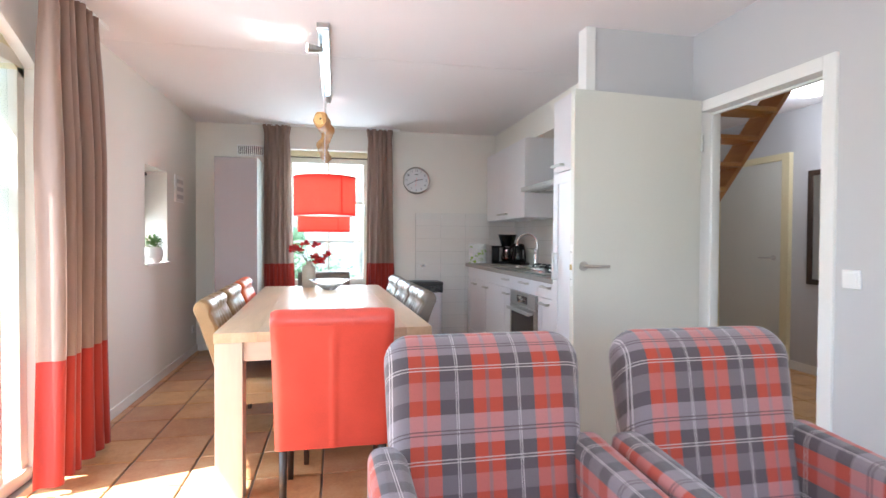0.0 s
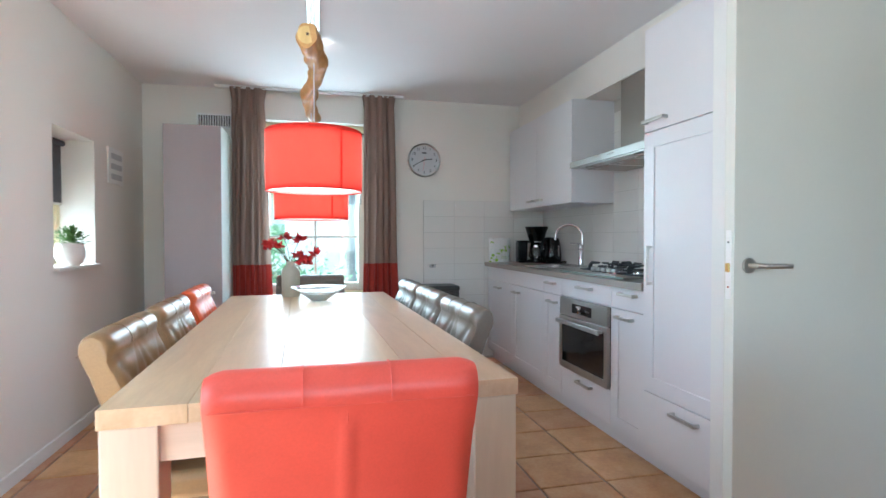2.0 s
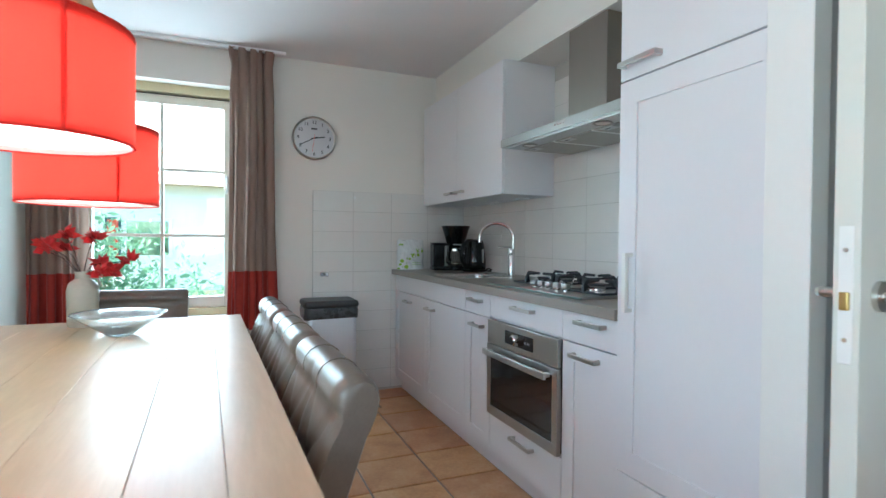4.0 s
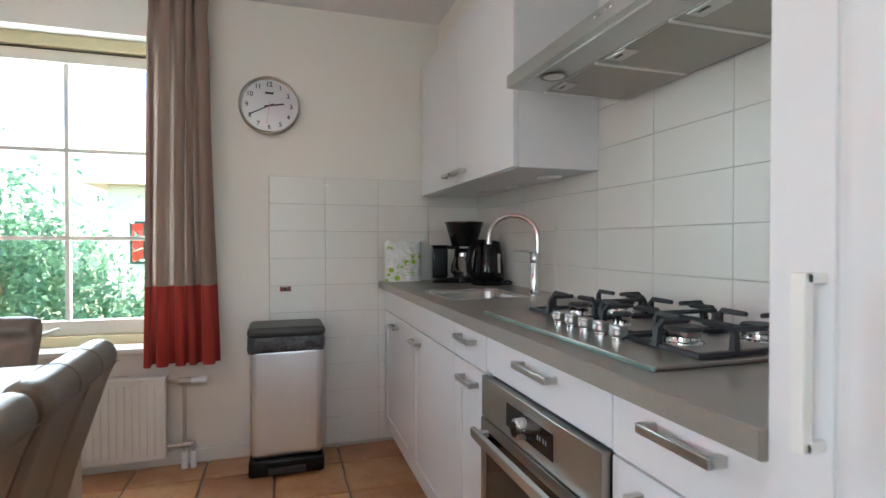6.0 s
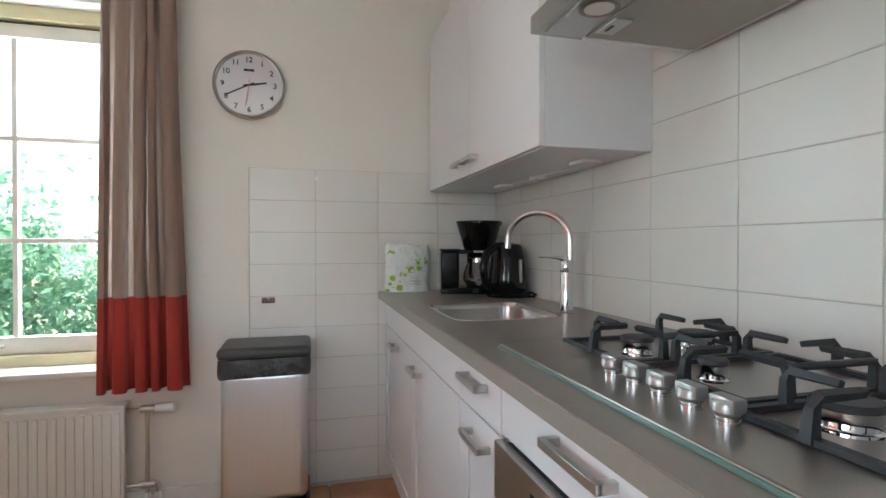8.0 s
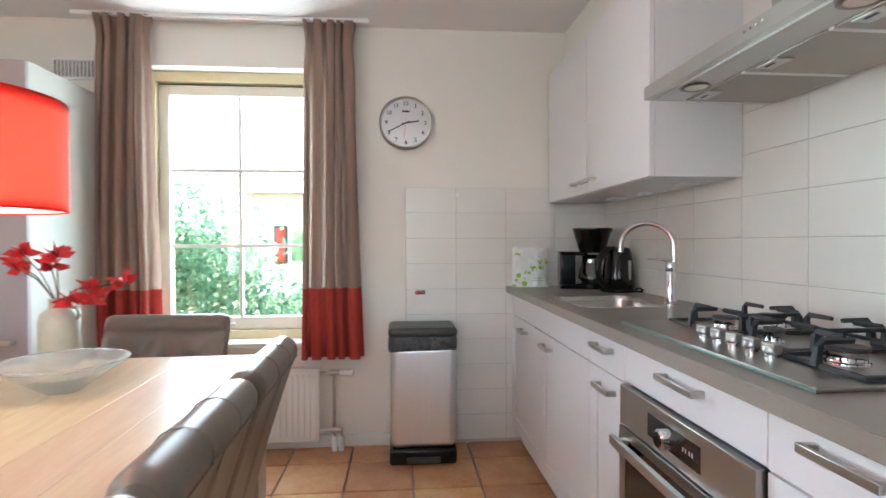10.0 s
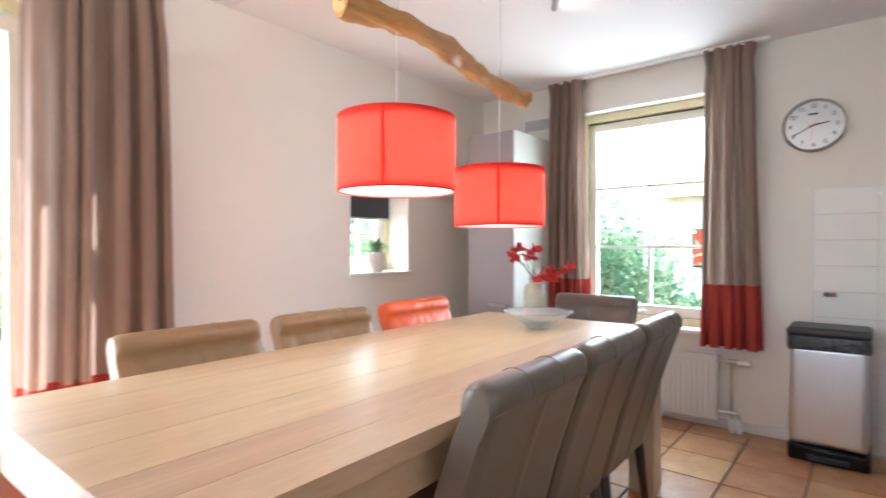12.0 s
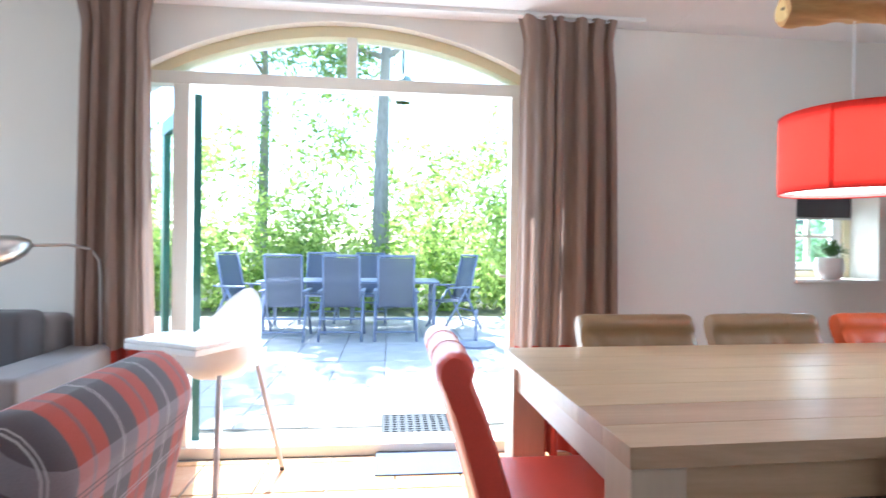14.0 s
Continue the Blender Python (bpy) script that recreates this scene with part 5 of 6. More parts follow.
# ---- small things indoors ----
bl = thing("roller_blind", pose(0, 0, 0), "charcoal roller blind half-lowered in the small window", "blind")
part("blind_cloth", boxes((XL - 0.185, 4.51, 1.39, XL - 0.182, 5.03, 1.79)), M_DARKBLIND, bl)
part("roller", tube(bmesh.new(), [(XL - 0.175, 4.505, 1.775), (XL - 0.175, 5.035, 1.775)], 0.018, 14), M_DARKBLIND, bl)
part("bottom_bar", boxes((XL - 0.189, 4.51, 1.38, XL - 0.179, 5.03, 1.395), bevel=0.002), M_NICKEL, bl)


def leaf_mesh(bm, at, d, up, ln, wd):
    """One pointed leaf with a folded middle."""
    side = d.cross(up).normalized()
    tip, mid = at + d * ln, at + d * ln * 0.45
    v = [bm.verts.new(p) for p in (at, mid + side * wd, tip, mid - side * wd, mid - up * wd * 0.25)]
    bm.faces.new((v[0], v[1], v[4]))
    bm.faces.new((v[1], v[2], v[4]))
    bm.faces.new((v[2], v[3], v[4]))
    bm.faces.new((v[3], v[0], v[4]))


rng = random.Random(11)
pp = thing("potted_plant", pose(XL - 0.02, 4.735, 1.0065), "small green plant in a white ceramic pot", "plant")
part("pot", lathe(bmesh.new(), [(0.044, 0), (0.06, 0.01), (0.076, 0.055), (0.077, 0.085), (0.068, 0.13), (0.063, 0.133), (0.063, 0.115), (0.0, 0.115)], 28), M_CERAMIC, pp)
b = bmesh.new()
for k in range(420):
    a, e = rng.uniform(0, 6.28), rng.uniform(0.05, 1.45)
    d = Vector((math.cos(a) * math.cos(e), math.sin(a) * math.cos(e), math.sin(e)))
    leaf_mesh(b, Vector((0, 0, 0.125)) + d * rng.uniform(0.02, 0.1), d, Vector((0.1, 0.2, 1)).normalized(), rng.uniform(0.018, 0.03), 0.007)
part("foliage", b, M_LEAF, pp, "bushy green leaves")

pf = thing("wall_panel", pose(0, 0, 0), "small square white relief panel on the wall", "picture")
part("backing", boxes((XL + 0.001, 5.255, 1.555, XL + 0.012, 5.535, 1.805), bevel=0.003), M_TRIM, pf)
for k in range(3):
    part("slot", boxes((XL + 0.012, 5.295, 1.585 + k * 0.072, XL + 0.016, 5.495, 1.625 + k * 0.072), bevel=0.002), M_GREYWALL, pf, "grey relief strip")


def socket(m, label, rocker=False):
    s = thing("light_switch" if rocker else "power_socket", m, label, "switch" if rocker else "socket")
    part("plate", boxes((-0.04, -0.04, 0, 0.04, 0.04, 0.01), bevel=0.004), M_WHITEPL, s)
    if rocker:
        part("rocker", boxes((-0.028, -0.028, 0.01, 0.028, 0.028, 0.0145), bevel=0.002), M_WHITEPL, s)
    else:
        part("well", lathe(bmesh.new(), [(0.021, 0.0105), (0.021, 0.012), (0.018, 0.012), (0.018, 0.0105)], 20), M_GREYWALL, s)


socket(pose(XR - 0.0005, 1.815, 1.055, 90, 0, -90), "white light switch on the grey wall", True)
socket(pose(XL + 0.0005, 5.86, 0.26, 90, 0, 90), "white power socket low on the wall")
hk = thing("tile_hook", pose(1.038, YF - 0.012, 0.903), "small chrome hook on the wall tiles", "hook")
part("plate", boxes((-0.03, -0.005, -0.014, 0.03, 0.0, 0.014), bevel=0.003), M_CHROME, hk)
part("peg", tube(bmesh.new(), [(0, -0.004, 0), (0, -0.03, 0), (0, -0.034, 0.012)], 0.006, 8), M_CHROME, hk)
hk = thing("tile_hook", pose(1.26, YF - 0.012, 1.477), "small white knob on the wall tiles", "hook")
part("peg", tube(bmesh.new(), [(0, 0, 0), (0, -0.012, 0)], [0.008, 0.011], 10), M_WHITEPL, hk)

# on the dining table
vs = thing("vase", pose(-0.19, 4.73, TZ), "grey-green ceramic jug vase on the table", "vase")
b = lathe(bmesh.new(), [(0.05, 0), (0.056, 0.008), (0.058, 0.155), (0.05, 0.182), (0.028, 0.2), (0.027, 0.222), (0.031, 0.23), (0.025, 0.23), (0.023, 0.205), (0.0, 0.205)], 32)
part("jug", b, M_VASE, vs)
part("ear", tube(bmesh.new(), [(0.025, 0, 0.2), (0.055, 0, 0.2), (0.062, 0, 0.175), (0.05, 0, 0.155)], 0.006, 8), M_VASE, vs)
fl = thing("flower_spray", pose(-0.19, 4.73, TZ + 0.21), "spray of dark red artificial flowers", "flowers")
for k in range(11):
    a = k * 2.4 + 0.3
    lean = rng.uniform(0.05, 0.165)
    tip = Vector((lean * math.cos(a) * 1.25, lean * math.sin(a) * 0.9, (0.02, 0.10, 0.16, 0.06, 0.13)[k % 5] + rng.uniform(-0.015, 0.02)))
    st = part("stem", tube(bmesh.new(), [(0, 0, -0.005), tip * 0.5 + Vector((0, 0, 0.02)), tip], 0.0022, 5), M_TWIG, fl, "thin brown stem")
    b = bmesh.new()
    for q in range(17):
        e, g = rng.uniform(-0.5, 1.2), rng.uniform(0, 6.28)
        d = Vector((math.cos(g) * math.cos(e), math.sin(g) * math.cos(e), math.sin(e)))
        leaf_mesh(b, tip, d, d.orthogonal().normalized(), rng.uniform(0.03, 0.062), 0.017)
    part("blossom", b, M_PETAL, st, "dark red petals")
tagged(part("glass_bowl", lathe(bmesh.new(), [(0.045, 0.0), (0.05, 0.004), (0.16, 0.082), (0.164, 0.083), (0.163, 0.086), (0.05, 0.011), (0.0, 0.009)], 48), M_BOWL), "shallow frosted glass bowl on the table", "bowl").location = (-0.012, 4.455, TZ + 0.0005)

# on the worktop
cm = thing("coffee_maker", Matrix.Translation((1.975, 5.80, WT1)) @ Matrix.Rotation(radians(78), 4, "Z"), "glossy black filter coffee maker with glass jug", "coffee maker")
b = lathe(bmesh.new(), [(0.092, 0), (0.096, 0.006), (0.09, 0.026), (0.07, 0.032), (0.0, 0.032)], 32, (0, -0.03, 0))
box(b, -0.085, 0.0, 0, 0.085, 0.155, 0.03, bevel=0.008)
part("base", b, M_BLACK, cm)
b = boxes((-0.085, 0.07, 0.028, 0.085, 0.155, 0.20), bevel=0.012, seg=3)
box(b, -0.089, 0.066, 0.2, 0.089, 0.159, 0.208, bevel=0.003)
part("tank", b, M_BLACK, cm)
part("arm", boxes((-0.05, 0.0, 0.185, 0.05, 0.12, 0.205), bevel=0.006), M_BLACK, cm)
part("filter_basket", lathe(bmesh.new(), [(0.0, 0.0), (0.066, 0.0), (0.075, 0.02), (0.106, 0.128), (0.110, 0.13), (0.110, 0.137), (0.104, 0.139), (0.0, 0.139)], 36, (0, -0.03, 0.2)), M_BLACK, cm)
part("basket_tab", boxes((0.0, -0.142, 0.318, 0.02, -0.128, 0.336), bevel=0.004), M_BLACK, cm)
j = part("jug", lathe(bmesh.new(), [(0.055, 0), (0.076, 0.025), (0.074, 0.06), (0.055, 0.11), (0.056, 0.135), (0.053, 0.135), (0.052, 0.11), (0.071, 0.06), (0.072, 0.026), (0.0, 0.005)], 28, (0, -0.03, 0.033)), M_JUG, cm, "glass jug")
part("jug_lid", lathe(bmesh.new(), [(0.055, 0), (0.058, 0.012), (0.03, 0.022), (0.0, 0.022)], 24, (0, -0.03, 0.168)), M_BLACK, j)
part("jug_band", lathe(bmesh.new(), [(0.0555, 0), (0.058, 0), (0.058, 0.018), (0.0555, 0.018)], 24, (0, -0.03, 0.145)), M_CHROME, j)
part("jug_handle", tube(bmesh.new(), [(0.05, -0.01, 0.17), (0.105, 0.0, 0.165), (0.125, 0.002, 0.13), (0.118, 0.0, 0.08), (0.08, -0.01, 0.055)], [0.012, 0.012, 0.011, 0.011, 0.009], 10), M_BLACK, j)
kt = thing("kettle", pose(2.066, 5.585, WT1), "glossy black electric kettle on its base", "kettle")
part("base", lathe(bmesh.new(), [(0.09, 0), (0.094, 0.008), (0.084, 0.018), (0.0, 0.018)], 32), M_BLACK, kt)
part("body", lathe(bmesh.new(), [(0.078, 0.019), (0.083, 0.026), (0.082, 0.08), (0.072, 0.17), (0.063, 0.218), (0.058, 0.228), (0.03, 0.236), (0.0, 0.238)], 40), M_BLACK, kt)
part("handle", tube(bmesh.new(), [(-0.03, -0.02, 0.226), (-0.075, -0.04, 0.222), (-0.118, -0.062, 0.19), (-0.14, -0.074, 0.14), (-0.132, -0.07, 0.085), (-0.105, -0.055, 0.045), (-0.085, -0.045, 0.03)], [0.013, 0.017, 0.018, 0.017, 0.016, 0.014, 0.01], 12), M_BLACK, kt)
part("spout", tube(bmesh.new(), [(0.04, 0.03, 0.195), (0.07, 0.05, 0.222)], [0.022, 0.012], 10), M_BLACK, kt)
part("water_window", boxes((0.022, -0.0825, 0.065, 0.036, -0.068, 0.165), bevel=0.005), M_NICKEL, kt, "pale water gauge")
part("cord", tube(bmesh.new(), [(0.05, -0.075, 0.006), (0.085, -0.1, 0.006), (0.098, -0.06, 0.01), (0.09, -0.105, 0.014), (0.094, -0.05, 0.02), (0.096, 0.03, 0.008)], 0.005, 6), M_BLACK, kt, "black power cord")
bg = thing("plastic_bag", pose(1.686, 5.935, WT1), "crumpled white plastic pack with lime green dots", "bag")


def sack_point(u, v, side):
    """A point of the crumpled sack: u across, v up (both 0 to 1), side -1 in front."""
    edge = (1 - (2 * u - 1) ** 4) * (1 - max(0, v - 0.75) * 3.4) * min(1, 0.75 + v)
    x = (u - 0.5) * 0.212 * (1 + 0.05 * noise.noise(Vector((v * 5, side, 3))))
    q = Vector((u * 4, v * 5, side * 2))
    fold = 0.010 * (1 - 2 * abs(noise.noise(q))) + 0.005 * noise.noise(q * 3.1)
    y = side * (0.004 + 0.036 * max(0.0, edge)) + fold * min(1, v * 8)
    z = v * (0.232 + 0.012 * noise.noise(Vector((u * 7, 1.5, 0))) - 0.012 * (u < 0.06))
    return Vector((x, min(y, 0.06), z))


b = bmesh.new()
nu = 30
sheets = [[[b.verts.new(sack_point(i / nu, k / nu, sd)) for i in range(nu + 1)] for k in range(nu + 1)] for sd in (-1, 1)]
for sh, flip in zip(sheets, (False, True)):
    for k in range(nu):
        for i in range(nu):
            f = (sh[k][i], sh[k][i + 1], sh[k + 1][i + 1], sh[k + 1][i])
            b.faces.new(f[::-1] if flip else f)
fr, bk = sheets
for k in range(nu):
    b.faces.new((fr[k][0], fr[k + 1][0], bk[k + 1][0], bk[k][0]))
    b.faces.new((fr[k][nu], bk[k][nu], bk[k + 1][nu], fr[k + 1][nu]))
    b.faces.new((fr[0][k], bk[0][k], bk[0][k + 1], fr[0][k + 1]))
    b.faces.new((fr[nu][k], fr[nu][k + 1], bk[nu][k + 1], bk[nu][k]))
part("sack", b, M_BAG, bg, "", 60)
for u_, v_, r in ((0.30, 0.09, 0.016), (0.14, 0.29, 0.014), (0.09, 0.17, 0.009), (0.04, 0.03, 0.009), (0.30, 0.22, 0.005), (0.17, 0.10, 0.004), (0.31, 0.36, 0.006), (0.42, 0.36, 0.009), (0.56, 0.46, 0.017), (0.74, 0.50, 0.013), (0.72, 0.62, 0.010), (0.67, 0.67, 0.005), (0.76, 0.69, 0.005), (0.93, 0.62, 0.012), (0.88, 0.70, 0.005), (0.33, 0.41, 0.004), (0.46, 0.51, 0.005)):
    b = bmesh.new()
    ring = []
    c0 = sack_point(u_, v_, -1)
    for k in range(14):
        a = 2 * math.pi * k / 14
        p = sack_point(min(1, max(0, u_ + r * math.cos(a) / 0.212)), max(0.005, v_ + r * math.sin(a) / 0.232), -1)
        ring.append(b.verts.new(p + Vector((0, -0.0014, 0))))
    mid = b.verts.new(c0 + Vector((0, -0.0014, 0)))
    for k in range(14):
        b.faces.new((mid, ring[k], ring[(k + 1) % 14]))
    part("dot", b, M_GREENPRINT, bg, "lime green printed dot")
for (ua, ub, va, vb), mt in (((0.04, 0.19, 0.81, 0.86), M_GREENPRINT), ((0.52, 0.82, 0.22, 0.235), M_GREENPRINT), ((0.5, 0.85, 0.16, 0.172), M_GREENPRINT)):
    b = bmesh.new()
    rows_ = [[b.verts.new(sack_point(ua + (ub - ua) * i / 8, v_, -1) + Vector((0, -0.0014, 0))) for i in range(9)] for v_ in (va, vb)]
    for i in range(8):
        b.faces.new((rows_[0][i], rows_[0][i + 1], rows_[1][i + 1], rows_[1][i]))
    part("print_bar", b, mt, bg, "lime green printed bar")

# ---- sitting corner ----
sf = thing("sofa", pose(0, 0, 0), "light grey fabric sofa along the wall", "sofa")
part("base", boxes((-1.38, -1.65, 0.1, -0.52, 0.5, 0.42), bevel=0.03, seg=3), M_SOFA, sf)
part("armrest", boxes((-1.38, 0.44, 0.06, -0.6, 0.66, 0.66), bevel=0.02, seg=3), M_SOFA, sf)
part("backrest", boxes((-1.39, -1.65, 0.3, -1.16, 0.435, 0.82), bevel=0.05, seg=4), M_SOFA, sf)
part("cushion", boxes((-1.16, 0.12, 0.44, -0.98, 0.43, 0.86), bevel=0.04, seg=4), M_SOFADK, sf, "dark grey cushion")
for x in (-1.3, -0.6):
    for y in (-1.55, 0.45):
        part("foot", tube(bmesh.new(), [(x, y, 0), (x, y, 0.11)], 0.02, 10), M_NICKEL, sf)
lp = thing("floor_lamp", pose(-1.28, 0.60, 0), "chrome arched reading lamp beside the curtain", "lamp")
part("foot", lathe(bmesh.new(), [(0.13, 0), (0.13, 0.015), (0.02, 0.03), (0.0, 0.03)], 32), M_NICKEL, lp)
part("pole", tube(bmesh.new(), [(0, 0, 0.02), (0, 0, 1.0), (0.0, -0.01, 1.09), (0.02, -0.04, 1.145), (0.08, -0.11, 1.165), (0.2, -0.22, 1.16)], 0.008, 10), M_NICKEL, lp)
d = Vector((0.55, -0.55, -0.25)).normalized()
h0 = Vector((0.2, -0.22, 1.165))
part("shade", tube(bmesh.new(), [h0 - d * 0.02, h0 + d * 0.02, h0 + d * 0.07, h0 + d * 0.13], [0.018, 0.05, 0.066, 0.07], 24), M_NICKEL, lp, "brushed metal bell shade")

hc = thing("high_chair", pose(-1.20, 1.20, 0, 0, 0, 62), "white moulded plastic high chair with slim metal legs", "high chair")
M_HCLEG = surface("pale_grey_leg_enamel", (0.55, 0.52, 0.53), 0.35, metal=0.2, vary=0.04, relief=0.02)
for x, y, x2, y2 in ((-0.13, 0.13, -0.27, 0.28), (0.13, 0.13, 0.22, 0.22), (-0.13, -0.12, -0.27, -0.28), (0.13, -0.12, 0.24, -0.25)):
    g = part("leg", tube(bmesh.new(), [(x2, y2, 0.012), (x, y, 0.56)], [0.0125, 0.0135], 12), M_HCLEG, hc, "slim pale grey metal leg")
    part("foot_cap", tube(bmesh.new(), [(x2, y2, 0.0), (x2, y2, 0.018)], 0.0145, 10), M_IRON, g, "dark rubber foot cap")
b = bmesh.new()
na = 40
rings = []
for k in range(13):
    # up the outside, over the lip and down into the bowl
    inside = k > 6
    f = (k if not inside else 12 - k) / 6
    ring = []
    for i in range(na):
        a = 2 * math.pi * i / na
        up = max(0.0, math.sin(a)) ** 1.6
        lip = 0.70 + 0.245 * up
        rad = (0.12 + 0.075 * min(1, f * 2.2)) * (1 - 0.16 * up * max(0, f - 0.4))
        rad -= 0.012 if inside else 0.0
        z0_ = 0.525 + (0.012 if inside else 0.0)
        ring.append(b.verts.new((rad * math.cos(a) * 1.02, rad * math.sin(a) * 0.95 + 0.045 * up * f, z0_ + (lip - z0_) * f ** 1.15)))
    rings.append(ring)
for p, q in zip(rings, rings[1:]):
    for i in range(na):
        b.faces.new((p[i], p[(i + 1) % na], q[(i + 1) % na], q[i]))
b.faces.new(rings[0][::-1])
b.faces.new(rings[-1])
part("seat_shell", b, M_WHITEPL, hc, "", 60)
tr_ = part("tray", boxes((-0.22, -0.34, 0.725, 0.22, -0.06, 0.742), bevel=0.006, seg=3), M_WHITEPL, hc, "white tray")
part("tray_lip", boxes((-0.22, -0.34, 0.695, 0.22, -0.325, 0.724), (-0.22, -0.325, 0.695, -0.205, -0.06, 0.724), (0.205, -0.325, 0.695, 0.22, -0.06, 0.724), bevel=0.004), M_WHITEPL, tr_)

mt = tagged(part("door_mat", boxes((-1.54, 1.98, 0.001, -1.17, 2.60, 0.009), bevel=0.003), M_MAT), "blue-grey ribbed mat inside the garden door", "mat")
om = thing("rubber_mat", pose(-2.0, 2.30, -0.03), "black perforated rubber mat on the patio", "mat")
for k in range(9):
    part("strip", boxes((-0.2 + k * 0.045, -0.3, 0, -0.18 + k * 0.045, 0.3, 0.014)), M_RUBBER, om)
for k in range(12):
    part("strip", boxes((-0.2, -0.3 + k * 0.052, 0.001, 0.18, -0.278 + k * 0.052, 0.013)), M_RUBBER, om)

# ---- hall ----
st = thing("staircase", pose(0, 0, 0), "open varnished pine staircase in the hall", "stairs")
for x in (2.48, 3.2):
    b = bmesh.new()
    prism(b, [(5.05, 0.27), (5.3, 0.27), (3.25, 2.455), (3.02, 2.455)], "x", x, x + 0.04)
    part("stringer", b, M_STAIR, st)
for k in range(12):
    z = 0.38 + k * 0.178
    y = 5.13 - (z - 0.27) * 0.935
    part("tread", boxes((2.52, y - 0.11, z, 3.2, y + 0.11, z + 0.035), bevel=0.004), M_STAIR, st)
part("newel_post", boxes((2.485, 5.1, 0, 2.56, 5.22, 1.1), bevel=0.004), M_STAIR, st)
part("newel_post", boxes((3.18, 5.1, 0, 3.25, 5.22, 0.4), bevel=0.004), M_STAIR, st)
for y in (3.75, 3.95, 4.15):
    z = 0.27 + (5.13 - y) / 0.935
    part("baluster", tube(bmesh.new(), [(2.5, y, z), (2.5, y, min(2.45, z + 0.75))], 0.01, 8), M_NICKEL, st)
hdoor = thing("door_5", pose(4.272, 4.27, 0, 0, 0, 90), "white flush hall door, closed", "door")
hdoor["kind"] = "structure"
part("leaf", boxes((0, -0.018, 0.01, 0.80, 0.018, 1.99), bevel=0.002), M_DOOR, hdoor)
lever(hdoor, 1, 0.07, 1.05, M_NICKEL)
part("lining", boxes((-0.09, -0.026, 0, -0.004, 0.02, 2.06), (0.804, -0.026, 0, 0.88, 0.02, 2.06), (-0.004, -0.026, 1.994, 0.804, 0.02, 2.06), bevel=0.003), M_CREAM, hdoor)
mr = thing("wall_mirror", pose(0, 0, 0), "mirror in a dark wooden frame on the hall wall", "mirror")
part("frame", boxes((4.27, 3.5, 0.82, 4.3, 3.55, 1.86), (4.27, 3.95, 0.82, 4.3, 4.0, 1.86), (4.27, 3.55, 0.82, 4.3, 3.95, 0.87), (4.27, 3.55, 1.81, 4.3, 3.95, 1.86), bevel=0.006), M_DARKWOOD, mr, "dark wooden frame")
part("glass", boxes((4.28, 3.55, 0.87, 4.29, 3.95, 1.81)), M_MIRROR, mr)
# Glowing dome and point light added to brighten the hall; no known source.
hl = thing("hall_fill", pose(3.75, 3.5, ZC), "glowing ceiling dome added to brighten the hall", "lamp")
part("dome", lathe(bmesh.new(), [(0.0, -0.09), (0.08, -0.08), (0.13, -0.04), (0.14, 0.0)], 28), emitter("hall_fill_glass", (1, 0.95, 0.88), 1.0), hl)
hla = bpy.data.lights.new("hall_fill_light", "POINT")
hla.energy, hla.color, hla.shadow_soft_size = 3.0, (0.95, 0.97, 1.0), 0.15
new("hall_fill_light", hla).location = (3.75, 3.5, ZC - 0.2)

# ---- garden ----
GZ = -0.06
g = bmesh.new()
bmesh.ops.create_grid(g, x_segments=2, y_segments=2, size=400)
bmesh.ops.translate(g, vec=(0, 0, GZ - 0.03), verts=g.verts)
built("ground", g, M_SOIL, "bare woodland soil around the house", "ground")
pt = built("patio", boxes((-7.6, -3.0, GZ - 0.2, XL - 0.32, 6.0, GZ - 0.012)), M_SAND, "sand bed of the garden terrace", "patio")
tagged(part("outer_step", boxes((-1.95, 0.6, GZ - 0.012, XL - 0.29, 3.15, -0.032), bevel=0.01), M_PAVE), "concrete step outside the garden door", "step", "", "structure")


def scatter(name, n, shapes, size, seed, material, parent=None, label="", category=""):
    """Many small pointed leaves in uneven clumps inside ellipsoids (centre, radii)."""
    r = np.random.RandomState(seed)
    clumps = []
    for c, rad, share in shapes:
        k = max(6, int(46 * share))
        p = r.normal(size=(k, 3))
        p /= np.linalg.norm(p, axis=1)[:, None]
        clumps.append(np.array(c) + p * (r.rand(k, 1) ** 0.45) * np.array(rad))
    cen = np.concatenate(clumps)
    at = cen[r.randint(len(cen), size=n)] + r.normal(size=(n, 3)) * r.uniform(0.08, 0.3, (n, 1))
    at[:, 2] = np.maximum(at[:, 2], GZ - 0.02)
    d = r.normal(size=(n, 3))
    d /= np.linalg.norm(d, axis=1)[:, None]
    u = np.cross(d, r.normal(size=(n, 3)))
    u /= np.linalg.norm(u, axis=1)[:, None]
    s = size * r.uniform(0.6, 1.35, (n, 1))
    co = np.stack([at - d * s, at + u * s * 0.42, at + d * s, at - u * s * 0.42], 1).reshape(-1, 3)
    me = bpy.data.meshes.new(name)
    me.from_pydata(co.tolist(), [], [(4 * i, 4 * i + 1, 4 * i + 2, 4 * i + 3) for i in range(n)])
    me.materials.append(material)
    ob = new(name, me)
    if parent is not None:
        ob.parent = parent
    elif label:
        tagged(ob, label, category, "", "stuff")
    return ob


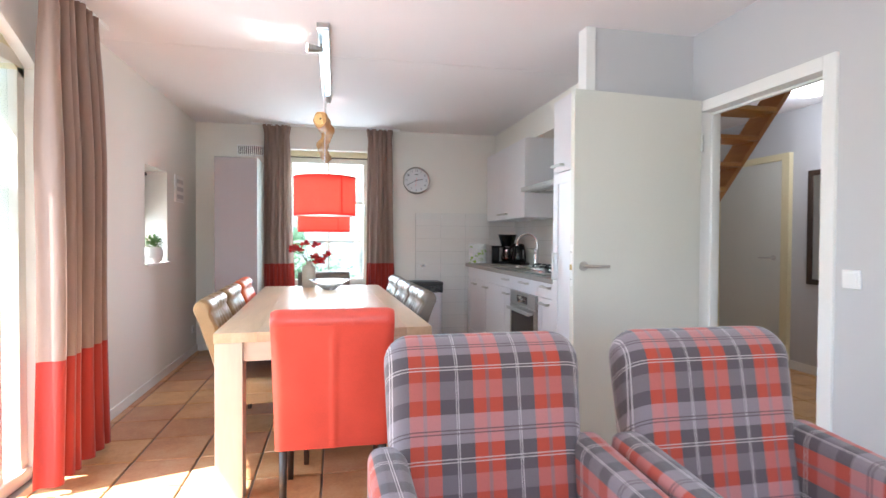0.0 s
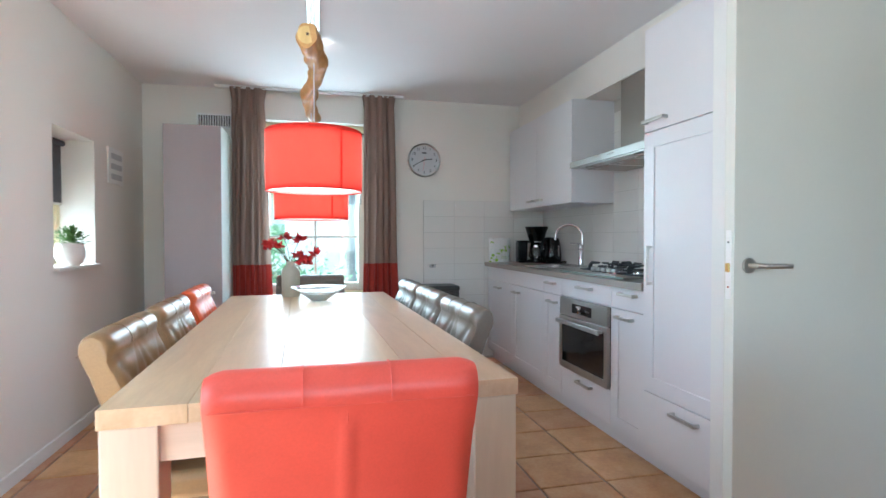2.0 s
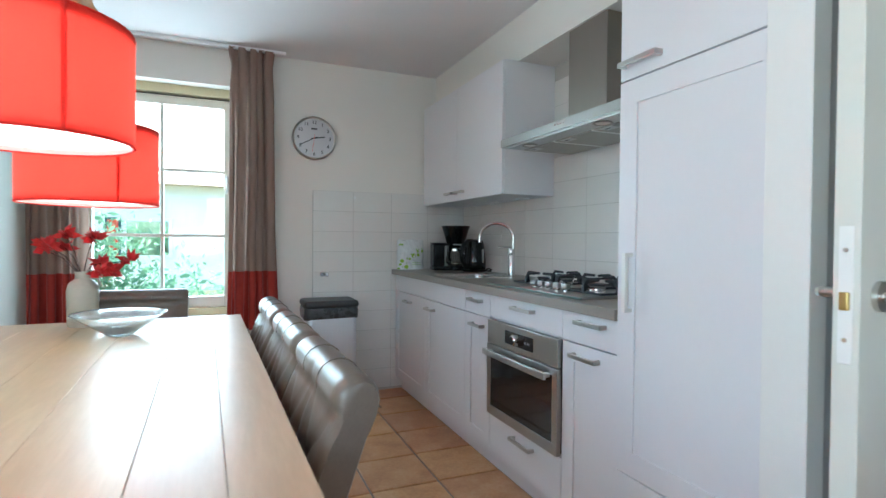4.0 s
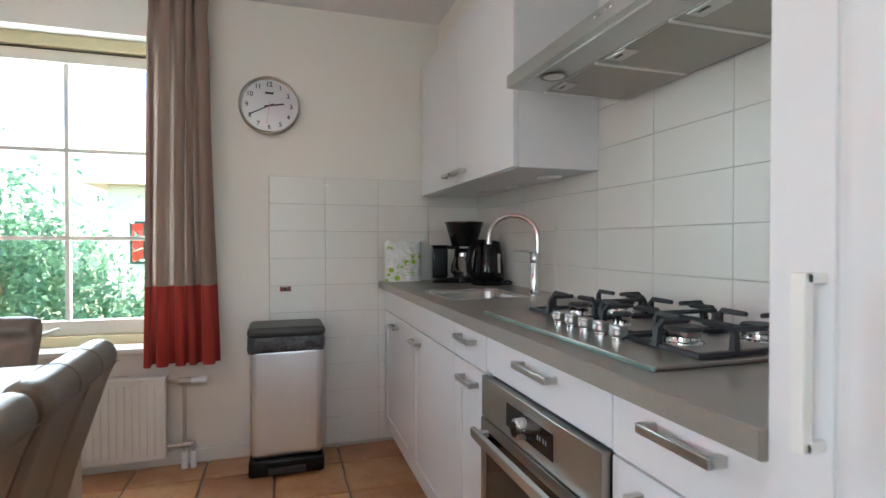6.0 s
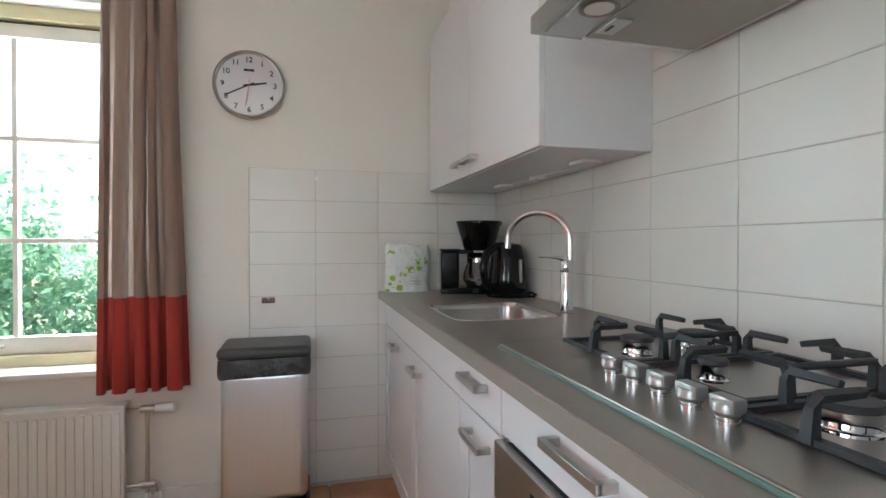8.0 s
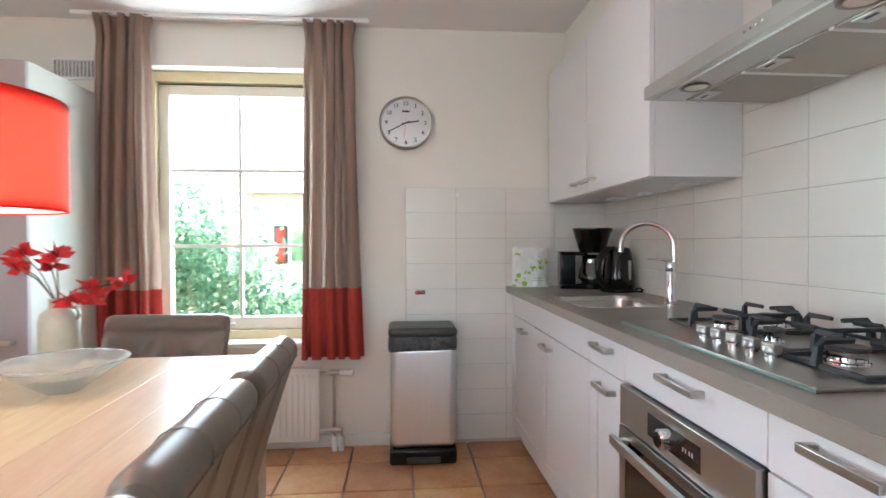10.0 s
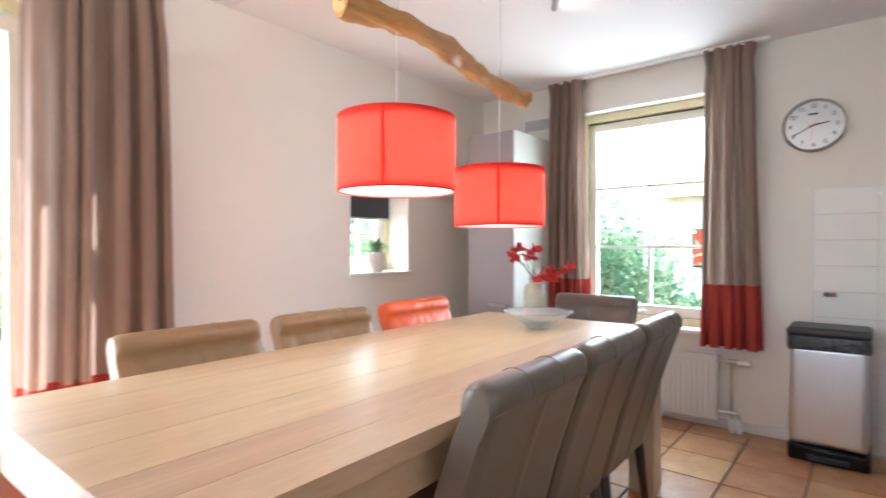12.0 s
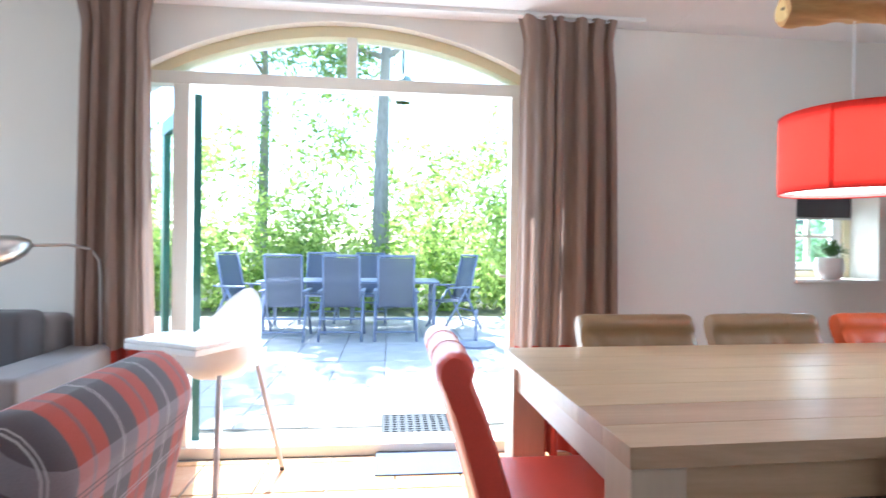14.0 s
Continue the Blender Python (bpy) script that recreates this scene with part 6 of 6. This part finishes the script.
def leafy(name, a, b_, vary=0.5):
    m, nt, b = nodes_of(name)
    gm = nt.nodes.new("ShaderNodeNewGeometry")
    col = ramp(nt, gm.outputs["Random Per Island"], [(0.0, a), (1.0, b_)])
    nt.links.new(col, b.inputs["Base Color"])
    b.inputs["Roughness"].default_value = 0.45
    tl, mx = nt.nodes.new("ShaderNodeBsdfTranslucent"), nt.nodes.new("ShaderNodeMixShader")
    nt.links.new(col, tl.inputs[0])
    mx.inputs[0].default_value = 0.6
    nt.links.new(b.outputs[0], mx.inputs[1])
    nt.links.new(tl.outputs[0], mx.inputs[2])
    nt.links.new(mx.outputs[0], nt.nodes["Material Output"].inputs[0])
    return m


M_LEAFY = leafy("sunlit_hedge_leaves", (0.18, 0.29, 0.06), (0.55, 0.66, 0.18))
M_LEAFY2 = leafy("blue_green_bush_leaves", (0.15, 0.29, 0.16), (0.46, 0.66, 0.38))
M_CROWN = leafy("tree_leaves", (0.08, 0.17, 0.03), (0.30, 0.46, 0.10))

scatter("hedge", 16000, [((-9.2, y, 0.55), (0.8, 0.9, 0.85), 1) for y in (-4, -2.6, -1.2, 0.2, 1.6, 3.0, 4.4, 5.8)], 0.075, 1, M_LEAFY, None, "sunlit green hedge behind the terrace", "hedge")
scatter("hedge", 7000, [((-9.2, 0.3, 1.4), (0.8, 1.6, 1.1), 2), ((-9.0, 3.0, 1.5), (0.8, 1.3, 1.2), 2), ((-7.4, 4.5, 1.2), (0.8, 1.0, 1.5), 2), ((-9.6, -2.6, 1.5), (0.8, 1.5, 1.1), 1.5)], 0.07, 2, M_LEAFY, None, "taller sunlit shrubs in the hedge", "shrub")
scatter("shrubs", 19000, [((-1.5, 8.7, 0.75), (0.85, 0.7, 1.1), 2.4), ((-0.5, 9.0, 0.1), (0.8, 0.7, 0.6), 1.2), ((1.4, 9.8, 0.0), (1.4, 0.8, 0.55), 1.0), ((-2.7, 8.8, 1.3), (0.9, 0.8, 1.0), 1.4)], 0.046, 3, M_LEAFY2, None, "blue-green shrubs outside the kitchen window", "shrub")
scatter("shrubs", 4500, [((-3.6, 6.6, 0.7), (0.7, 0.9, 1.0), 1)], 0.06, 4, M_LEAFY2, None, "green shrub outside the small window", "shrub")


def tree(x, y, h, r, seed, label, crown):
    t = thing("tree", pose(x, y, GZ - 0.03), label, "tree", "garden trees")
    rr = random.Random(seed)
    pts, rs = [], []
    for k in range(11):
        f = k / 10
        pts.append((0.18 * math.sin(f * 3 + seed) * f, 0.15 * math.sin(f * 4 + seed * 2) * f, h * f))
        rs.append(r * (1.25 - 0.25 * min(1, f * 8)) * (1 - 0.75 * f))
    b = tube(bmesh.new(), pts, rs, 14)
    for v in b.verts:
        v.co += Vector((v.co.x - 0, v.co.y, 0)) * 0.10 * noise.noise(v.co * 5)
    part("trunk", b, M_BARK, t)
    for k in range(6):
        f = 0.62 + 0.06 * k
        p = Vector(pts[int(f * 10)])
        a = rr.uniform(0, 6.28)
        e = p + Vector((math.cos(a), math.sin(a), 0.55)) * rr.uniform(1.2, 2.0)
        part("limb", tube(bmesh.new(), [p, (p + e) / 2 + Vector((0, 0, -0.1)), e], [r * 0.35, r * 0.22, r * 0.08], 8), M_BARK, t)
    shapes = [((rr.uniform(-1.5, 1.5), rr.uniform(-1.5, 1.5), h * rr.uniform(0.62, 1.0)), (1.1, 1.1, 0.7), 0.8) for _ in range(9)]
    scatter("crown", crown, shapes, 0.085, seed, M_CROWN, t)
    return t


tree(-9.1, 1.86, 8.5, 0.19, 21, "tall garden tree with mossy grey bark", 10000)
tree(-13.5, -1.6, 10, 0.19, 22, "slender ivy-grown tree behind the hedge", 5200)
# Added with its trunk out of view, so the crown dapples the terrace.
tree(-7.3, -2.3, 7.8, 0.16, 24, "garden tree added to shade the terrace", 11000)
tree(-4.4, 6.9, 8.0, 0.17, 25, "garden tree added to shade the terrace", 6000)
tree(0.6, 12.5, 8.5, 0.16, 26, "birch beyond the kitchen window", 4500)
ivy = scatter("ivy", 900, [((-13.5, -1.6, z), (0.2, 0.2, 0.8), 0.3) for z in (0.6, 1.8, 3.0, 4.2)], 0.06, 31, M_CROWN, None, "ivy climbing the slender tree", "ivy")

scatter("woodland", 14000, [((-13, y, z), (1.8, 1.9, 1.5), 0.8) for y, z in ((-5, 2.2), (-3, 3.4), (-1, 1.8), (0.6, 4.2), (2.6, 2.6), (4.6, 3.6), (6.5, 2.2), (3.6, 1.6), (8, 3))], 0.09, 41, M_LEAFY, None, "sunlit leaves of the woods behind the hedge", "foliage")


def garden_chair(m, label):
    """Reclining sling chair facing +x in its own frame, back at x = 0."""
    c = thing("garden_chair", m, label, "garden chair", "garden chairs")
    for s in (-1, 1):
        y = 0.27 * s
        part("back_upright", tube(bmesh.new(), [(0.16, y * 0.85, 0.42), (0.0, y * 0.85, 1.10)], 0.017, 8), M_GCHAIR, c)
        part("rear_leg", tube(bmesh.new(), [(-0.06, y, 0.0), (0.25, y, 0.62)], 0.018, 8), M_GCHAIR, c)
        part("front_leg", tube(bmesh.new(), [(0.6, y, 0.0), (0.2, y, 0.62)], 0.018, 8), M_GCHAIR, c)
        part("armrest", boxes((0.0, y - 0.028, 0.625, 0.52, y + 0.028, 0.65), bevel=0.01), M_GCHAIR, c)
    b = boxes((0.0, -0.225, 0, 0.006, 0.225, 0.66), bevel=0.002)
    bmesh.ops.transform(b, matrix=pose(0.145, 0, 0.43, 0, -13.2, 0), verts=b.verts)
    part("back_sling", b, M_GMESH, c, "woven back sling")
    part("seat_sling", boxes((0.14, -0.225, 0.42, 0.60, 0.225, 0.426), bevel=0.002), M_GMESH, c, "woven seat sling")
    for z, x in ((0.12, 0.0), (0.28, 0.08), (0.44, 0.16)):
        part("cross_bar", tube(bmesh.new(), [(x, -0.27, z), (x, 0.27, z)], 0.012, 8), M_GCHAIR, c)
    part("top_bar", tube(bmesh.new(), [(0.0, -0.23, 1.10), (0.0, 0.23, 1.10)], 0.017, 8), M_GCHAIR, c)
    return c


GC = "blue-grey folding garden chair with sling seat"
for y in (0.685, 1.415, 2.12):
    garden_chair(pose(-5.25, y, GZ, 0, 0, 180), GC + " at the table")
garden_chair(pose(-6.4, -0.35, GZ, 0, 0, 68), GC + " at the table's end")
garden_chair(pose(-6.4, 3.25, GZ, 0, 0, -68), GC + " at the table's end")
for y in (0.9, 1.7):
    garden_chair(pose(-7.35, y, GZ, 0, 0, 0), GC + " behind the table")
gt = thing("garden_table", pose(0, 0, GZ), "dark slatted garden table on the terrace", "garden table")
for k in range(9):
    part("slat", boxes((-6.75 + k * 0.1, 0.2, 0.70, -6.66 + k * 0.1, 2.75, 0.725), bevel=0.004), M_GCHAIR, gt)
for x in (-6.7, -5.95):
    for y in (0.28, 2.67):
        part("leg", boxes((x - 0.025, y - 0.025, 0, x + 0.025, y + 0.025, 0.70), bevel=0.004), M_GCHAIR, gt)
for y in (0.26, 2.65):
    part("frame_rail", boxes((-6.73, y, 0.66, -5.9, y + 0.04, 0.70)), M_GCHAIR, gt)
pb = thing("parasol_base", pose(-4.93, 3.12, GZ), "round grey parasol foot with a short pole", "parasol base")
part("disc", lathe(bmesh.new(), [(0.25, 0), (0.25, 0.03), (0.2, 0.05), (0.03, 0.06), (0.0, 0.06)], 40), M_GCHAIR, pb)
part("pole", tube(bmesh.new(), [(0, 0, 0.05), (0, 0, 0.45)], 0.02, 12), M_GCHAIR, pb)
nh = thing("neighbour_house", pose(0.6, 16, GZ - 0.03), "pale rendered house beyond the shrubs", "house")
part("wall", boxes((-3.2, 0, 0, 4.0, 5, 2.6)), surface("pale_render", (0.80, 0.77, 0.70), 0.85, vary=0.05, fine=40, relief=0.3), nh)
b = bmesh.new()
prism(b, [(-0.5, 2.5), (5.5, 2.5), (2.5, 5.0)], "x", -3.6, 4.4)
# Roof colour is paled to stand in for strong sun and overexposure.
part("roof", b, surface("glare_paled_roof_tile", (0.58, 0.44, 0.35), 0.8, vary=0.15, fine=30, relief=0.4), nh, "reddish tiled roof, paled to look overexposed", 20)
part("shutter_frame", boxes((-2.76, -0.05, 0.78, -2.44, -0.005, 1.72), bevel=0.01), M_GREEN, nh, "green shutter frame")
part("shutter_panel", boxes((-2.71, -0.08, 0.83, -2.49, -0.045, 1.67), bevel=0.01), M_REDINK, nh, "orange-red shutter panel")
wn1 = part("house_window", boxes((-2.4, -0.05, 0.78, -1.4, -0.005, 1.72), bevel=0.01), M_TRIM, nh, "white window frame")
part("pane", boxes((-2.33, -0.06, 0.85, -1.47, -0.045, 1.65)), M_MIRROR, wn1, "sky-reflecting pane")
wl = thing("wall_lantern", pose(-2.05, 2.12, 2.28), "dark green lantern hanging outside the door", "lantern")
part("body", boxes((-0.05, -0.05, -0.13, 0.05, 0.05, 0.0), bevel=0.006), M_JUG, wl, "smoky glass body")
part("cap", lathe(bmesh.new(), [(0.085, 0), (0.04, 0.05), (0.0, 0.06)], 4), M_GREEN, wl)
part("bracket", tube(bmesh.new(), [(0, 0, 0.05), (0, 0, 0.2), (0.3, 0, 0.22)], 0.01, 8), M_GREEN, wl)

# ---- wall tiles ----


def tile_grid(parent, axis, plane, us, zs, gap=0.0026, thick=0.008):
    cache = {}
    for u0, u1 in zip(us, us[1:]):
        for z0, z1 in zip(zs, zs[1:]):
            key = (round(u1 - u0, 4), round(z1 - z0, 4))
            if key not in cache:
                w, h = (key[0] - gap) / 2, (key[1] - gap) / 2
                cache[key] = mesh_of("wall_tile", boxes((-w, -thick / 2, -h, w, thick / 2, h), bevel=0.0012, seg=1), M_WTILE)
            o = part("wall_tile", cache[key], M_WTILE, parent)
            c, cz = (u0 + u1) / 2, (z0 + z1) / 2
            o.matrix_world = pose(c, plane, cz) if axis == "x" else pose(plane, c, cz, 0, 0, 90)


TP = 0.1505
gn = tagged(part("tile_bed_north", boxes((0.952, YF - 0.0095, 0.0, XR, YF, 1.522)), M_WGROUT), "white wall tiling beside the kitchen units", "wall tiles", "", "structure")
tile_grid(gn, "x", YF - 0.007, [0.955, 1.253, 1.553, 1.855, 2.172], [0.017 + TP * k for k in range(11)])
ge = tagged(part("tile_bed_east", boxes((XR - 0.0095, 3.5, 0.931, XR, YF - 0.012, 2.2)), M_WGROUT), "white wall tiling behind the hob and sink", "wall tiles", "", "structure")
tile_grid(ge, "y", XR - 0.007, [3.503] + [3.81 + 0.312 * k for k in range(7)] + [6.005], [0.92 + TP * k for k in range(9)][:1] + [1.057 + TP * k for k in range(8)])

# ---- terrace pavers ----
paver = mesh_of("paver", boxes((-0.247, -0.247, -0.03, 0.247, 0.247, 0.0), bevel=0.006, seg=1), M_PAVE)
for i in range(11):
    for j in range(18):
        o = part("paver", paver, M_PAVE, pt)
        o.matrix_world = pose(-7.35 + 0.5 * i, -2.75 + 0.5 * j, GZ + random.uniform(-0.003, 0.003), random.uniform(-0.3, 0.3), random.uniform(-0.3, 0.3), 0)

# ---- floor tiles ----
fl_ob = bpy.data.objects["floor"]
FT, FJ = 0.336, 0.009
xs = [XL] + [-1.371 + FT * k for k in range(11)] + [XR]
ys2 = [0.07 - FT * k for k in range(8, 0, -1)] + [0.07 + FT * k for k in range(18)] + [YF]
cache = {}
for x0, x1 in zip(xs, xs[1:]):
    for y0, y1 in zip(ys2, ys2[1:]):
        w, h = round((x1 - x0 - FJ) / 2, 4), round((y1 - y0 - FJ) / 2, 4)
        if w < 0.01 or h < 0.01:
            continue
        if (w, h) not in cache:
            cache[(w, h)] = mesh_of("floor_tile", boxes((-w, -h, -0.012, w, h, 0.0), bevel=0.004, seg=1), M_TILE)
        o = part("floor_tile", cache[(w, h)], M_TILE, fl_ob)
        o.matrix_world = pose((x0 + x1) / 2, (y0 + y1) / 2, 0, random.uniform(-0.15, 0.15), random.uniform(-0.15, 0.15), 0)
hall = bmesh.new()
for i in range(7):
    for j in range(14):
        x, y = 2.2 + FT * i, 1.3 + FT * j
        box(hall, x + 0.005, y + 0.005, -0.012, min(4.29, x + FT - 0.005), y + FT - 0.005, 0.0)
tagged(part("hall_floor_tiles", hall, M_TILE, fl_ob), "", "", "", "stuff")
